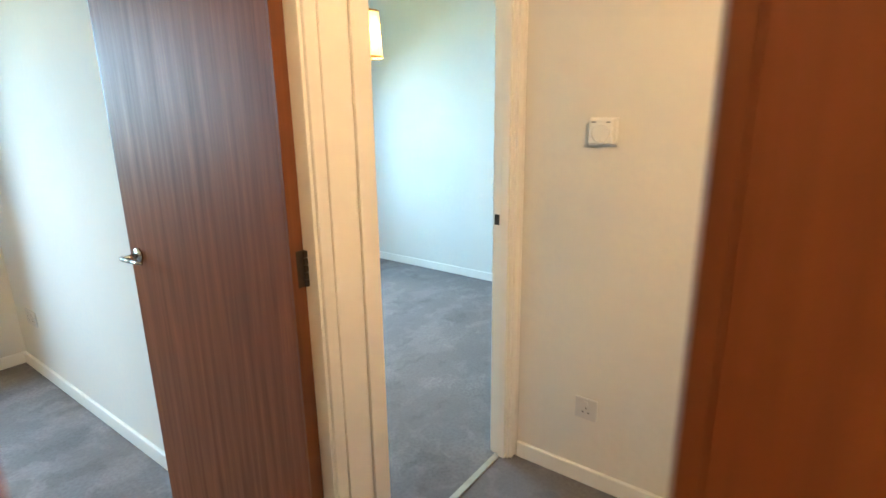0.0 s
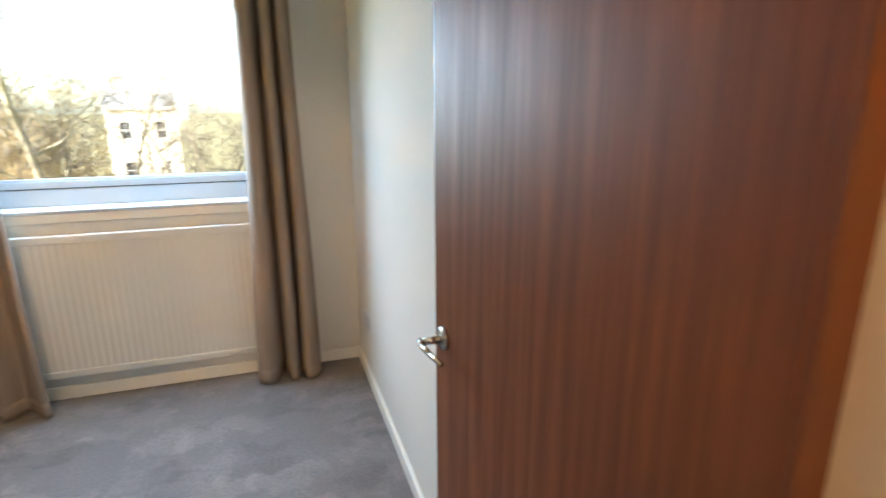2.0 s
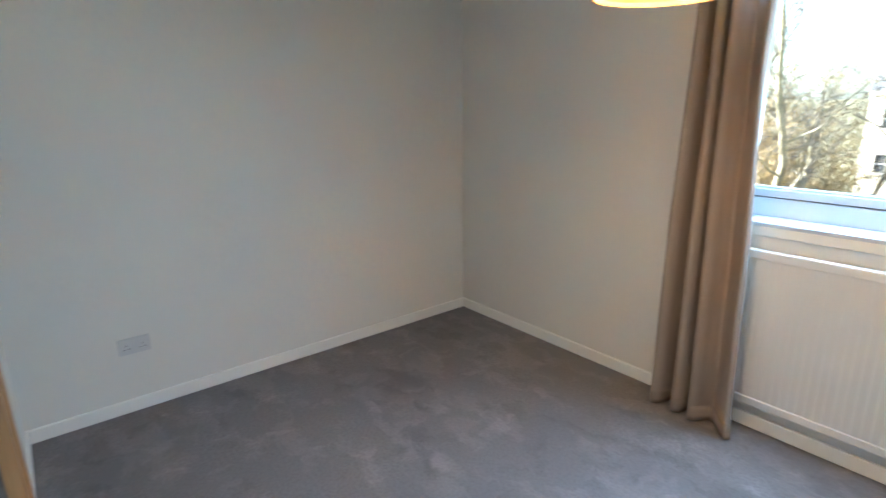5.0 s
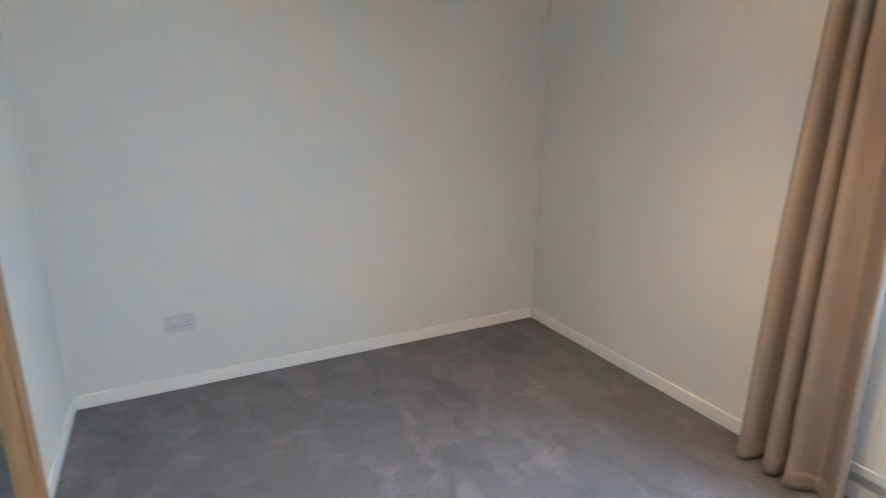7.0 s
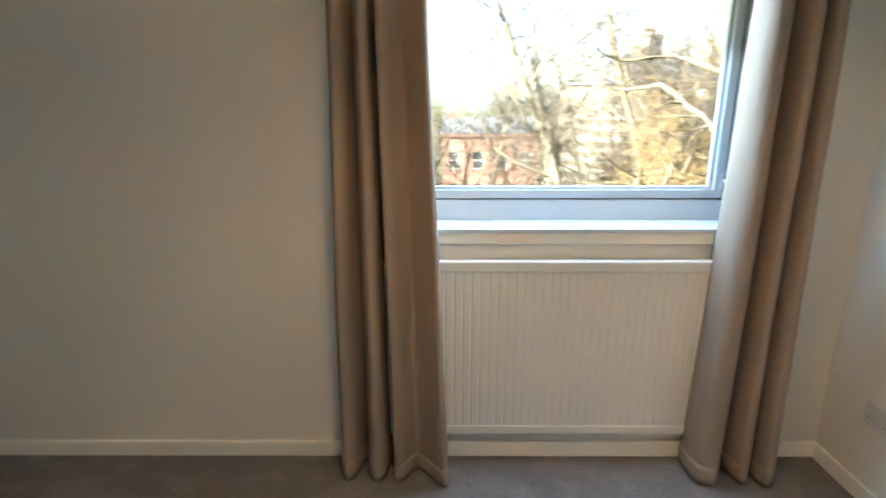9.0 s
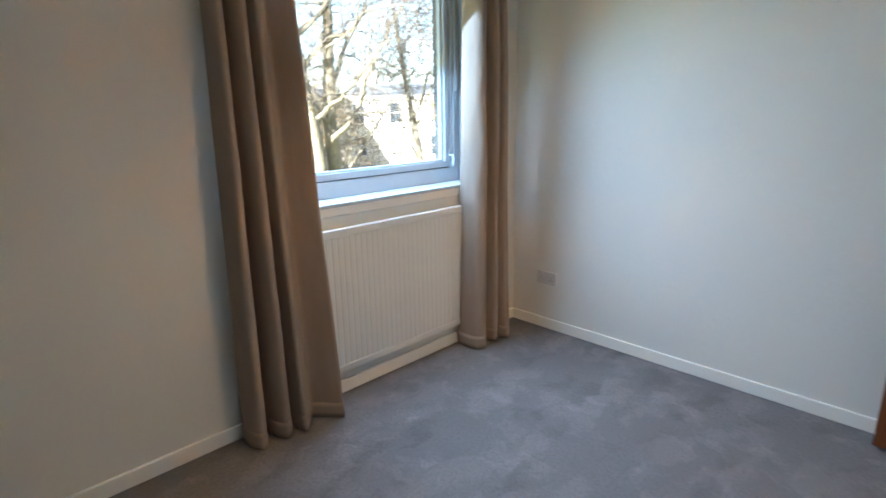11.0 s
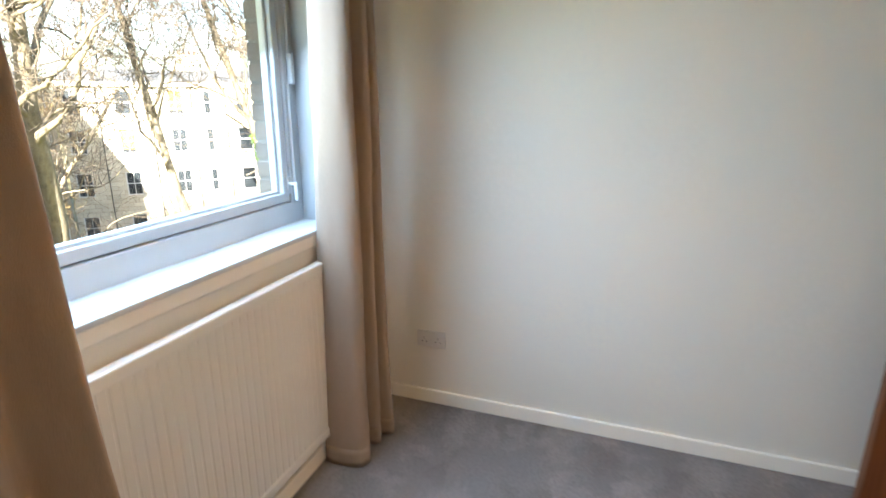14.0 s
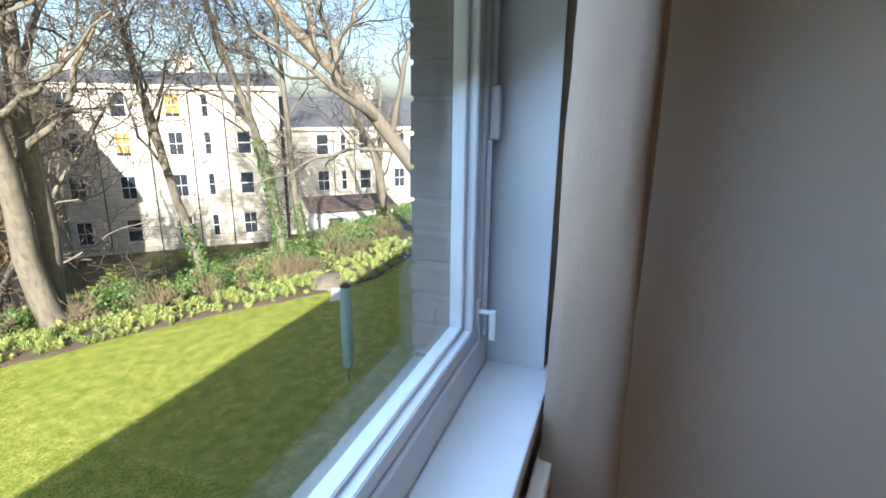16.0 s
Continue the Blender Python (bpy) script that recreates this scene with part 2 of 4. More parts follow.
def carpet_material():
    """Cut pile: tufts, and patches a hand's breadth to a stride wide where the pile was brushed another way."""
    mat = material("grey_carpet", (0.225, 0.210, 0.207), 0.95, second=(0.192, 0.178, 0.175), scale=2.2, detail=6.0, bump=0.9, bump_scale=420, fine=(0.178, 0.165, 0.162), fine_scale=70, spec=0.1)
    nt = mat.node_tree
    b = nt.nodes["Principled BSDF"]
    col = b.inputs["Base Color"].links[0].from_socket
    co = nt.nodes.new("ShaderNodeTexCoord")

    def node(kind, **values):
        n = nt.nodes.new(kind)
        for key, value in values.items():
            n.inputs[key.replace("_", " ")].default_value = value
        return n
    bend = node("ShaderNodeTexNoise", Scale=6.0, Detail=5.0, Roughness=0.62)
    nt.links.new(co.outputs["Object"], bend.inputs["Vector"])
    amount = nt.nodes.new("ShaderNodeVectorMath")
    amount.operation = 'MULTIPLY_ADD'
    amount.inputs[1].default_value = (0.26, 0.26, 0.0)
    nt.links.new(bend.outputs["Color"], amount.inputs[0])
    nt.links.new(co.outputs["Object"], amount.inputs[2])
    for turn, stretch, sc, lo, hi, light in ((0.6, (1.0, 2.1, 1.0), 3.2, 0.51, 0.60, 1.16), (-0.5, (1.7, 1.0, 1.0), 5.6, 0.58, 0.66, 1.14), (0.2, (1.0, 1.5, 1.0), 4.4, 0.56, 0.66, 0.86)):
        mp = nt.nodes.new("ShaderNodeMapping")
        mp.inputs["Rotation"].default_value = (0, 0, turn)
        mp.inputs["Location"].default_value = (sc * 3.7, turn * 5.0, sc)
        mp.inputs["Scale"].default_value = stretch
        nt.links.new(amount.outputs[0], mp.inputs["Vector"])
        spots = node("ShaderNodeTexNoise", Scale=sc, Detail=3.0, Roughness=0.5)
        nt.links.new(mp.outputs[0], spots.inputs["Vector"])
        edge = node("ShaderNodeMapRange", From_Min=lo, From_Max=hi)
        nt.links.new(spots.outputs["Fac"], edge.inputs[0])
        mx = nt.nodes.new("ShaderNodeMix")
        mx.data_type, mx.blend_type = 'RGBA', 'MULTIPLY'
        nt.links.new(edge.outputs[0], mx.inputs[0])
        nt.links.new(col, mx.inputs[6])
        mx.inputs[7].default_value = (light, light * 0.995, light * 0.99, 1)
        col = mx.outputs[2]
    nt.links.new(col, b.inputs["Base Color"])
    return mat


M_CARPET = carpet_material()


def mirror_material():
    mat = bpy.data.materials.new("mirror_glass")
    mat.use_nodes = True
    b = mat.node_tree.nodes["Principled BSDF"]
    b.inputs["Base Color"].default_value = (0.80, 0.88, 0.86, 1)
    b.inputs["Metallic"].default_value, b.inputs["Roughness"].default_value = 1.0, 0.015
    return mat


def glass_material(name, tint=(0.94, 0.98, 0.97), rough=0.0):
    mat = bpy.data.materials.new(name)
    mat.use_nodes = True
    nt = mat.node_tree
    nt.nodes.clear()
    out = nt.nodes.new("ShaderNodeOutputMaterial")
    clear = nt.nodes.new("ShaderNodeBsdfTransparent")
    clear.inputs[0].default_value = (*tint, 1)
    gloss = nt.nodes.new("ShaderNodeBsdfGlossy")
    gloss.inputs["Roughness"].default_value = 0.01
    facing = nt.nodes.new("ShaderNodeLayerWeight")
    facing.inputs["Blend"].default_value = 0.5
    steep = nt.nodes.new("ShaderNodeMath")
    steep.operation = 'POWER'
    steep.inputs[1].default_value = 5.0
    nt.links.new(facing.outputs["Facing"], steep.inputs[0])
    fres = nt.nodes.new("ShaderNodeMath")
    fres.operation = 'MULTIPLY_ADD'
    fres.inputs[1].default_value, fres.inputs[2].default_value = 0.9, 0.022
    nt.links.new(steep.outputs[0], fres.inputs[0])
    mx = nt.nodes.new("ShaderNodeMixShader")
    nt.links.new(fres.outputs[0], mx.inputs[0])
    nt.links.new(clear.outputs[0], mx.inputs[1])
    nt.links.new(gloss.outputs[0], mx.inputs[2])
    nt.links.new(mx.outputs[0], out.inputs[0])
    return mat


def shade_material(name, color, strength):
    """Woven lampshade cloth that lets the bulb's light through and glows with it."""
    mat = bpy.data.materials.new(name)
    mat.use_nodes = True
    nt = mat.node_tree
    b = nt.nodes["Principled BSDF"]
    b.inputs["Base Color"].default_value = (0.55, 0.38, 0.16, 1)
    b.inputs["Roughness"].default_value = 0.9
    b.inputs["Emission Color"].default_value = (*color, 1)
    b.inputs["Emission Strength"].default_value = strength
    tex = nt.nodes.new("ShaderNodeTexNoise")
    tex.inputs["Scale"].default_value = 90
    bp = nt.nodes.new("ShaderNodeBump")
    bp.inputs["Strength"].default_value = 0.2
    nt.links.new(tex.outputs[0], bp.inputs["Height"])
    nt.links.new(bp.outputs[0], b.inputs["Normal"])
    through_cloth = nt.nodes.new("ShaderNodeBsdfTranslucent")
    through_cloth.inputs[0].default_value = (0.80, 0.58, 0.26, 1)
    mx = nt.nodes.new("ShaderNodeMixShader")
    mx.inputs[0].default_value = 0.5
    nt.links.new(b.outputs[0], mx.inputs[1])
    nt.links.new(through_cloth.outputs[0], mx.inputs[2])
    nt.links.new(mx.outputs[0], nt.nodes["Material Output"].inputs[0])
    return mat


M_MIRROR = mirror_material()
M_GLASS = glass_material("window_glass")
M_FARGLASS = material("dark_window_glass", (0.03, 0.035, 0.04), 0.06, second=(0.05, 0.055, 0.06), scale=0.8)
M_SHADE = shade_material("lampshade_cloth", (1.0, 0.40, 0.05), 0.06)
M_SHADE_RIM = material("ochre_lampshade_binding", (0.50, 0.26, 0.05), 0.8, second=(0.42, 0.21, 0.04), scale=40)
M_SHADE_B = shade_material("pale_lampshade_cloth", (1.0, 0.72, 0.36), 0.13)


# ---- building blocks ----
def box_into(bm, x0, x1, y0, y1, z0, z1, bevel=0.0):
    m = Matrix.Translation(((x0 + x1) / 2, (y0 + y1) / 2, (z0 + z1) / 2)) @ Matrix.Diagonal((abs(x1 - x0), abs(y1 - y0), abs(z1 - z0), 1))
    made = bmesh.ops.create_cube(bm, size=1.0, matrix=m)
    if bevel:
        edges = {e for v in made["verts"] for e in v.link_edges}
        bmesh.ops.bevel(bm, geom=list(edges), offset=bevel, segments=2, affect='EDGES', profile=0.5)


def mesh_of(name, bm, mat, smooth=False):
    me = bpy.data.meshes.new(name)
    bm.normal_update()
    bm.to_mesh(me)
    bm.free()
    me.materials.append(mat)
    if smooth:
        for p in me.polygons:
            p.use_smooth = True
    return me


def part(name, bm, mat, parent=None, label="", smooth=False):
    ob = new(name, mesh_of(name, bm, mat, smooth))
    if parent:
        ob.parent = parent
    if label:
        tagged(ob, label)
    return ob


def box_part(name, dims, mat, parent=None, bevel=0.0, label=""):
    bm = bmesh.new()
    for d in (dims if isinstance(dims[0], (tuple, list)) else [dims]):
        box_into(bm, *d, bevel=bevel)
    return part(name, bm, mat, parent, label)


def cyl_into(bm, a, b, r0, r1=None, n=16):
    a, b = Vector(a), Vector(b)
    m = Matrix.Translation((a + b) / 2) @ (b - a).to_track_quat('Z', 'Y').to_matrix().to_4x4()
    bmesh.ops.create_cone(bm, cap_ends=True, segments=n, radius1=r0, radius2=r0 if r1 is None else r1, depth=(b - a).length, matrix=m)


def cyl_part(name, a, b, r0, mat, parent=None, r1=None, n=16, label=""):
    bm = bmesh.new()
    cyl_into(bm, a, b, r0, r1, n)
    ob = part(name, bm, mat, parent, label)
    for p in ob.data.polygons:
        p.use_smooth = len(p.vertices) == 4
    return ob


def thing(name, m, label, category, group="", kind=""):
    ob = new(name)
    ob.empty_display_size = 0.05
    ob.matrix_world = m
    return tagged(ob, label, category, group, kind)


def structure(name, dims, mat, label, bevel=0.0, category="structure"):
    ob = box_part(name, dims, mat, None, bevel)
    return tagged(ob, label, category, "", "structure")


# ---- the rooms ----
XW, XE, X2 = -3.637, 0.0, 2.86        # west wall, party wall, far wall of the second room
YN, YR, YH = 3.0, 0.285, 0.205        # window wall, room side and hall side of the door wall
YS, XH = -1.5, 0.925                  # hall's back wall and the wall with the thermostat
CEIL = 2.40
D1A, D1B = -0.80, -0.062              # doorway of the bedroom
D2A, D2B = 0.15, 0.873                # doorway of the second room
DH = 2.02                             # door heads
WA, WB, WZ0, WZ1 = -1.88, -0.375, 0.975, 2.22   # bedroom window opening
VA, VB = 0.85, 2.25                   # window opening of the second room

structure("floor", (XW - 0.1, X2 + 0.1, YS - 1.6, YN + 0.05, -0.12, 0.0), M_CARPET, "short-pile grey carpet with brushed footmarks, wall to wall", category="floor")
structure("ceiling", (XW - 0.1, X2 + 0.1, YS - 1.6, YN + 0.05, CEIL, CEIL + 0.12), M_CEIL, "plain white painted ceiling", category="ceiling")
structure("wall_west", (XW - 0.12, XW, YS - 1.6, YN, 0, CEIL), M_WALL, "off-white painted plaster wall", category="wall")
structure("wall_party", (XE, XE + 0.10, YR, YN, 0, CEIL), M_WALL, "off-white painted plaster wall beside the door", category="wall")
structure("wall_room_two_east", (X2, X2 + 0.12, YR, YN, 0, CEIL), M_WALL, "off-white painted plaster wall of the next room", category="wall")
structure("wall_door", [(XW, D1A - 0.03, YH, YR, 0, CEIL), (D1B + 0.03, D2A - 0.03, YH, YR, 0, CEIL), (D2B + 0.03, X2, YH, YR, 0, CEIL),
                        (D1A - 0.03, D1B + 0.03, YH, YR, DH + 0.03, CEIL), (D2A - 0.03, D2B + 0.03, YH, YR, DH + 0.03, CEIL)], M_WALL,
          "off-white painted wall with two doorways", category="wall")
structure("wall_north", [(XW, WA, YN, YN + 0.22, 0, CEIL), (WB, VA, YN, YN + 0.22, 0, CEIL), (VB, X2 + 0.12, YN, YN + 0.22, 0, CEIL),
                         (WA, WB, YN, YN + 0.22, 0, WZ0), (VA, VB, YN, YN + 0.22, 0, WZ0),
                         (WA, WB, YN, YN + 0.22, WZ1, CEIL), (VA, VB, YN, YN + 0.22, WZ1, CEIL)], M_WALL,
          "off-white painted window wall", category="wall")
D3A, D3B = -1.28, -0.51               # cupboard door in the thermostat wall
structure("wall_hall_east", [(XH, XH + 0.1, D3B + 0.03, YH, 0, CEIL), (XH, XH + 0.1, YS, D3A - 0.03, 0, CEIL), (XH, XH + 0.1, D3A - 0.03, D3B + 0.03, DH + 0.03, CEIL),
                             (XH + 0.1, XH + 0.14, D3A - 0.1, D3B + 0.1, 0, CEIL)], M_WALL, "cream painted hall wall with the thermostat", category="wall")
D4A, D4B = -1.22, -0.46               # doorway in the hall's back wall
structure("wall_hall_south", [(XW, D4A - 0.03, YS - 0.1, YS, 0, CEIL), (D4B + 0.03, XH + 0.1, YS - 0.1, YS, 0, CEIL), (D4A - 0.03, D4B + 0.03, YS - 0.1, YS, DH + 0.03, CEIL),
                              (XW, XH + 0.1, YS - 1.6, YS - 1.5, 0, CEIL), (XH, XH + 0.1, YS - 1.5, YS - 0.1, 0, CEIL)], M_WALL, "cream painted hall wall", category="wall")


def skirting(name, x0, x1, y0, y1):
    """A painted skirting board, 70 mm high with an eased top."""
    bm = bmesh.new()
    box_into(bm, x0, x1, y0, y1, 0.0, 0.070, 0.004)
    return tagged(part(name, bm, M_TRIM), "cream gloss-painted timber skirting board along the wall", "baseboard", "", "structure")


skirting("baseboard_west", XW, XW + 0.016, YR + 0.016, YN - 0.016)
skirting("baseboard_north", XW, XE, YN - 0.016, YN)
skirting("baseboard_party", XE - 0.016, XE, YR + 0.03, YN - 0.016)
skirting("baseboard_corner", XW, -2.82, YR, YR + 0.016)
skirting("baseboard_hall_east", XH - 0.016, XH, -0.44, YH - 0.02)
skirting("baseboard_hall_north", XW, -0.92, YH - 0.016, YH)
skirting("baseboard_room_two_east", X2 - 0.016, X2, YR, YN - 0.016)
skirting("baseboard_room_two_north", 0.10, X2, YN - 0.016, YN)


def door_trim(name, a, b, along, face0, face1, side0=True, side1=True, left=0.07, right=0.07, hinge_stop=True):
    """Lining, stop and moulded architraves of a doorway; along: 'x' or 'y', the wall between face0 and face1."""
    def put(bm, u0, u1, v0, v1, z0, z1, bv=0.002):
        box_into(bm, u0, u1, v0, v1, z0, z1, bv) if along == 'x' else box_into(bm, v0, v1, u0, u1, z0, z1, bv)
    bm = bmesh.new()
    for u0, u1 in ((a - 0.03, a), (b, b + 0.03)):
        put(bm, u0, u1, face0 - 0.001, face1 + 0.001, 0, DH)
    put(bm, a - 0.03, b + 0.03, face0 - 0.001, face1 + 0.001, DH, DH + 0.03)
    root = part(name, bm, M_TRIM)
    tagged(root, "cream gloss-painted timber door frame with moulded architrave", "door frame", "", "structure")
    bm = bmesh.new()
    mid = (face0 + face1) / 2 - 0.012
    put(bm, a, a + 0.012, mid - 0.016, mid + 0.016, 0, DH - 0.012)
    if hinge_stop:
        put(bm, b - 0.012, b, mid - 0.016, mid + 0.016, 0, DH - 0.012)
    put(bm, a, b, mid - 0.016, mid + 0.016, DH - 0.012, DH)
    part("door_stop", bm, M_TRIM, root)
    for used, face, sgn in ((side0, face0, -1), (side1, face1, 1)):
        if not used:
            continue
        for lo, hi, w in ((a - 0.008 - left, a - 0.008, left), (b + 0.008, b + 0.008 + right, right)):
            bm = bmesh.new()
            put(bm, lo, hi, *sorted((face, face + sgn * 0.012)), 0, DH + 0.07, 0.003)
            o0, o1 = (lo, lo + 0.014) if lo < a else (hi - 0.014, hi)
            if not (along == 'x' and -0.1 < lo < 0.15):        # the pier between the two doors has flat boards
                put(bm, o0, o1, *sorted((face + sgn * 0.012, face + sgn * 0.017)), 0, DH + 0.07, 0.003)
            part("architrave", bm, M_TRIM, root)
        bm = bmesh.new()
        put(bm, a - 0.008, b + 0.008, *sorted((face, face + sgn * 0.012)), DH + 0.008, DH + 0.07, 0.003)
        put(bm, a - 0.008, b + 0.008, *sorted((face + sgn * 0.012, face + sgn * 0.019)), DH + 0.052, DH + 0.07, 0.003)
        part("architrave_head", bm, M_TRIM, root)
    return root


door_trim("door_frame_bedroom", D1A, D1B, 'x', YH, YR, right=0.034, hinge_stop=False)
frame_two = door_trim("door_frame_room_two", D2A, D2B, 'x', YH, YR, left=0.060, right=0.042)
box_part("strike_plate", (D2B - 0.0025, D2B, 0.262, 0.282, 1.005, 1.045), M_DARK, frame_two, 0, "small dark metal strike plate")
bm = bmesh.new()
box_into(bm, -0.0130, 0.0745, YH - 0.011, YH, 0.0, DH + 0.07, 0.003)
box_into(bm, -0.0185, 0.0805, YH - 0.003, YH, 0.0, DH + 0.07, 0.0)
tagged(part("trim_pier", bm, M_TRIM), "cream gloss-painted cover board between the two door frames", "trim", "", "structure")
door_trim("door_frame_cupboard", D3A, D3B, 'y', XH, XH + 0.1, True, False, left=0.06, right=0.06)
door_trim("door_frame_hall_back", D4A, D4B, 'x', YS - 0.1, YS)
for nm, x0, x1 in (("threshold_bedroom", D1A, D1B), ("threshold_room_two", D2A, D2B)):
    bm = bmesh.new()
    box_into(bm, x0, x1, 0.238, 0.266, 0.0, 0.005, 0.002)
    tagged(part(nm, bm, M_STRIP), "thin metal carpet strip across the doorway", "threshold strip", "", "structure")


def lever_handle(parent, x, z, side, reach, face):
    """Satin chrome lever on a round rose. side: the way the face looks along y; reach: the lever's way along x; face: the leaf's surface."""
    bm = bmesh.new()
    cyl_into(bm, (x, face, z), (x, face + side * 0.008, z), 0.024, 0.022, 24)
    cyl_into(bm, (x, face + side * 0.008, z), (x, face + side * 0.045, z), 0.008, 0.0075, 16)
    rose = part("handle", bm, M_CHROME, parent, "satin chrome lever handle", True)
    bm = bmesh.new()
    pts = [(x - reach * 0.006, face + side * 0.047, z), (x + reach * 0.015, face + side * 0.053, z), (x + reach * 0.055, face + side * 0.052, z), (x + reach * 0.100, face + side * 0.046, z - 0.001)]
    for i in range(3):
        cyl_into(bm, pts[i], pts[i + 1], 0.0075 - 0.001 * i, 0.0065 - 0.001 * i, 12)
    part("lever", bm, M_CHROME, rose, "", True)
    return rose


def flush_door(name, hinge, angle, label, width=0.728, hinges=True, at_free_end=True):
    """A flush veneered leaf. Its hinge is its origin; the leaf runs along local x, its face at local y = 0 and its back at -0.04."""
    root = thing(name, Matrix.Translation(hinge) @ Matrix.Rotation(radians(angle), 4, 'Z'), label, "door", kind="structure")
    bm = bmesh.new()
    box_into(bm, 0.008, width - 0.008, -0.04, 0.0, 0.008, 1.985, 0.0004)
    part("leaf", bm, M_WOOD, root, "flush reddish-brown wood veneer leaf")
    for x0, x1 in ((0.0, 0.008), (width - 0.008, width)):
        bm = bmesh.new()
        box_into(bm, x0, x1, -0.0398, -0.0002, 0.008, 1.985, 0.0005)
        part("lipping", bm, M_WOOD_EDGE, root, "orange-brown solid wood edge strip")
    hx, way = (width - 0.048, -1) if at_free_end else (0.048, 1)
    lever_handle(root, hx, 1.01, 1, way, 0.0)
    lever_handle(root, hx, 1.01, -1, way, -0.04)
    if at_free_end:
        box_part("latch", [(width, width + 0.0015, -0.030, -0.010, 0.955, 1.065), (width, width + 0.011, -0.026, -0.014, 1.000, 1.020)], M_CHROME, root, 0.0, "metal latch bolt")
    if hinges:
        for z in (0.19, 1.02, 1.78):
            bm = bmesh.new()
            box_into(bm, -0.0015, 0.0, -0.040, -0.016, z, z + 0.09)
            for k in range(5):
                cyl_into(bm, (-0.005, -0.040, z + 0.018 * k + 0.001), (-0.005, -0.040, z + 0.018 * k + 0.017), 0.007, 0.007, 10)
            part("hinge", bm, M_BRASS, root, "dark aged metal butt hinge")
    return root


# the bedroom door stands open beside the party wall
LEAF_TURN = math.degrees(math.atan2(0.969 - 0.243, -0.150 + 0.104))
flush_door("door_bedroom", (-0.104, 0.243, 0.010), LEAF_TURN, "open flush reddish-brown wood-veneer door with a chrome lever, beside the bedroom wall")
flush_door("door_cupboard", (XH + 0.018, D3A + 0.012, 0.0), 90, "closed flush reddish-brown wood-veneer door in the hall", D3B - D3A - 0.024, False, False)
flush_door("door_hall_back", (-0.522, -1.431, 0.0), math.degrees(math.atan2(0.72, -0.160)), "open flush reddish-brown wood-veneer door in the hall")


flush_door("door_hall_west", (-1.548, -0.60, 0.0), 3.0, "open flush reddish-brown wood-veneer door across the hall", hinges=False)


# ---- windows ----
def ring_into(bm, x0, x1, z0, z1, y0, y1, left, right, low, top):
    """A rectangular frame in one piece, mitred at its corners; left, right, low, top: its face widths."""
    outer_c = ((x0, z0), (x1, z0), (x1, z1), (x0, z1))
    inner_c = ((x0 + left, z0 + low), (x1 - right, z0 + low), (x1 - right, z1 - top), (x0 + left, z1 - top))
    v = [[bm.verts.new((x, y, z)) for x, z in c] for c, y in ((outer_c, y0), (inner_c, y0), (inner_c, y1), (outer_c, y1))]
    faces = []
    for a, b in ((0, 1), (1, 2), (2, 3), (3, 0)):
        for i in range(4):
            j = (i + 1) % 4
            faces.append(bm.faces.new((v[a][i], v[a][j], v[b][j], v[b][i])))
    edges = {e for f in faces for e in f.edges}
    bmesh.ops.recalc_face_normals(bm, faces=faces)
    bmesh.ops.bevel(bm, geom=[e for e in edges if e.calc_face_angle(0) > 1.0], offset=0.0025, segments=2, affect='EDGES')


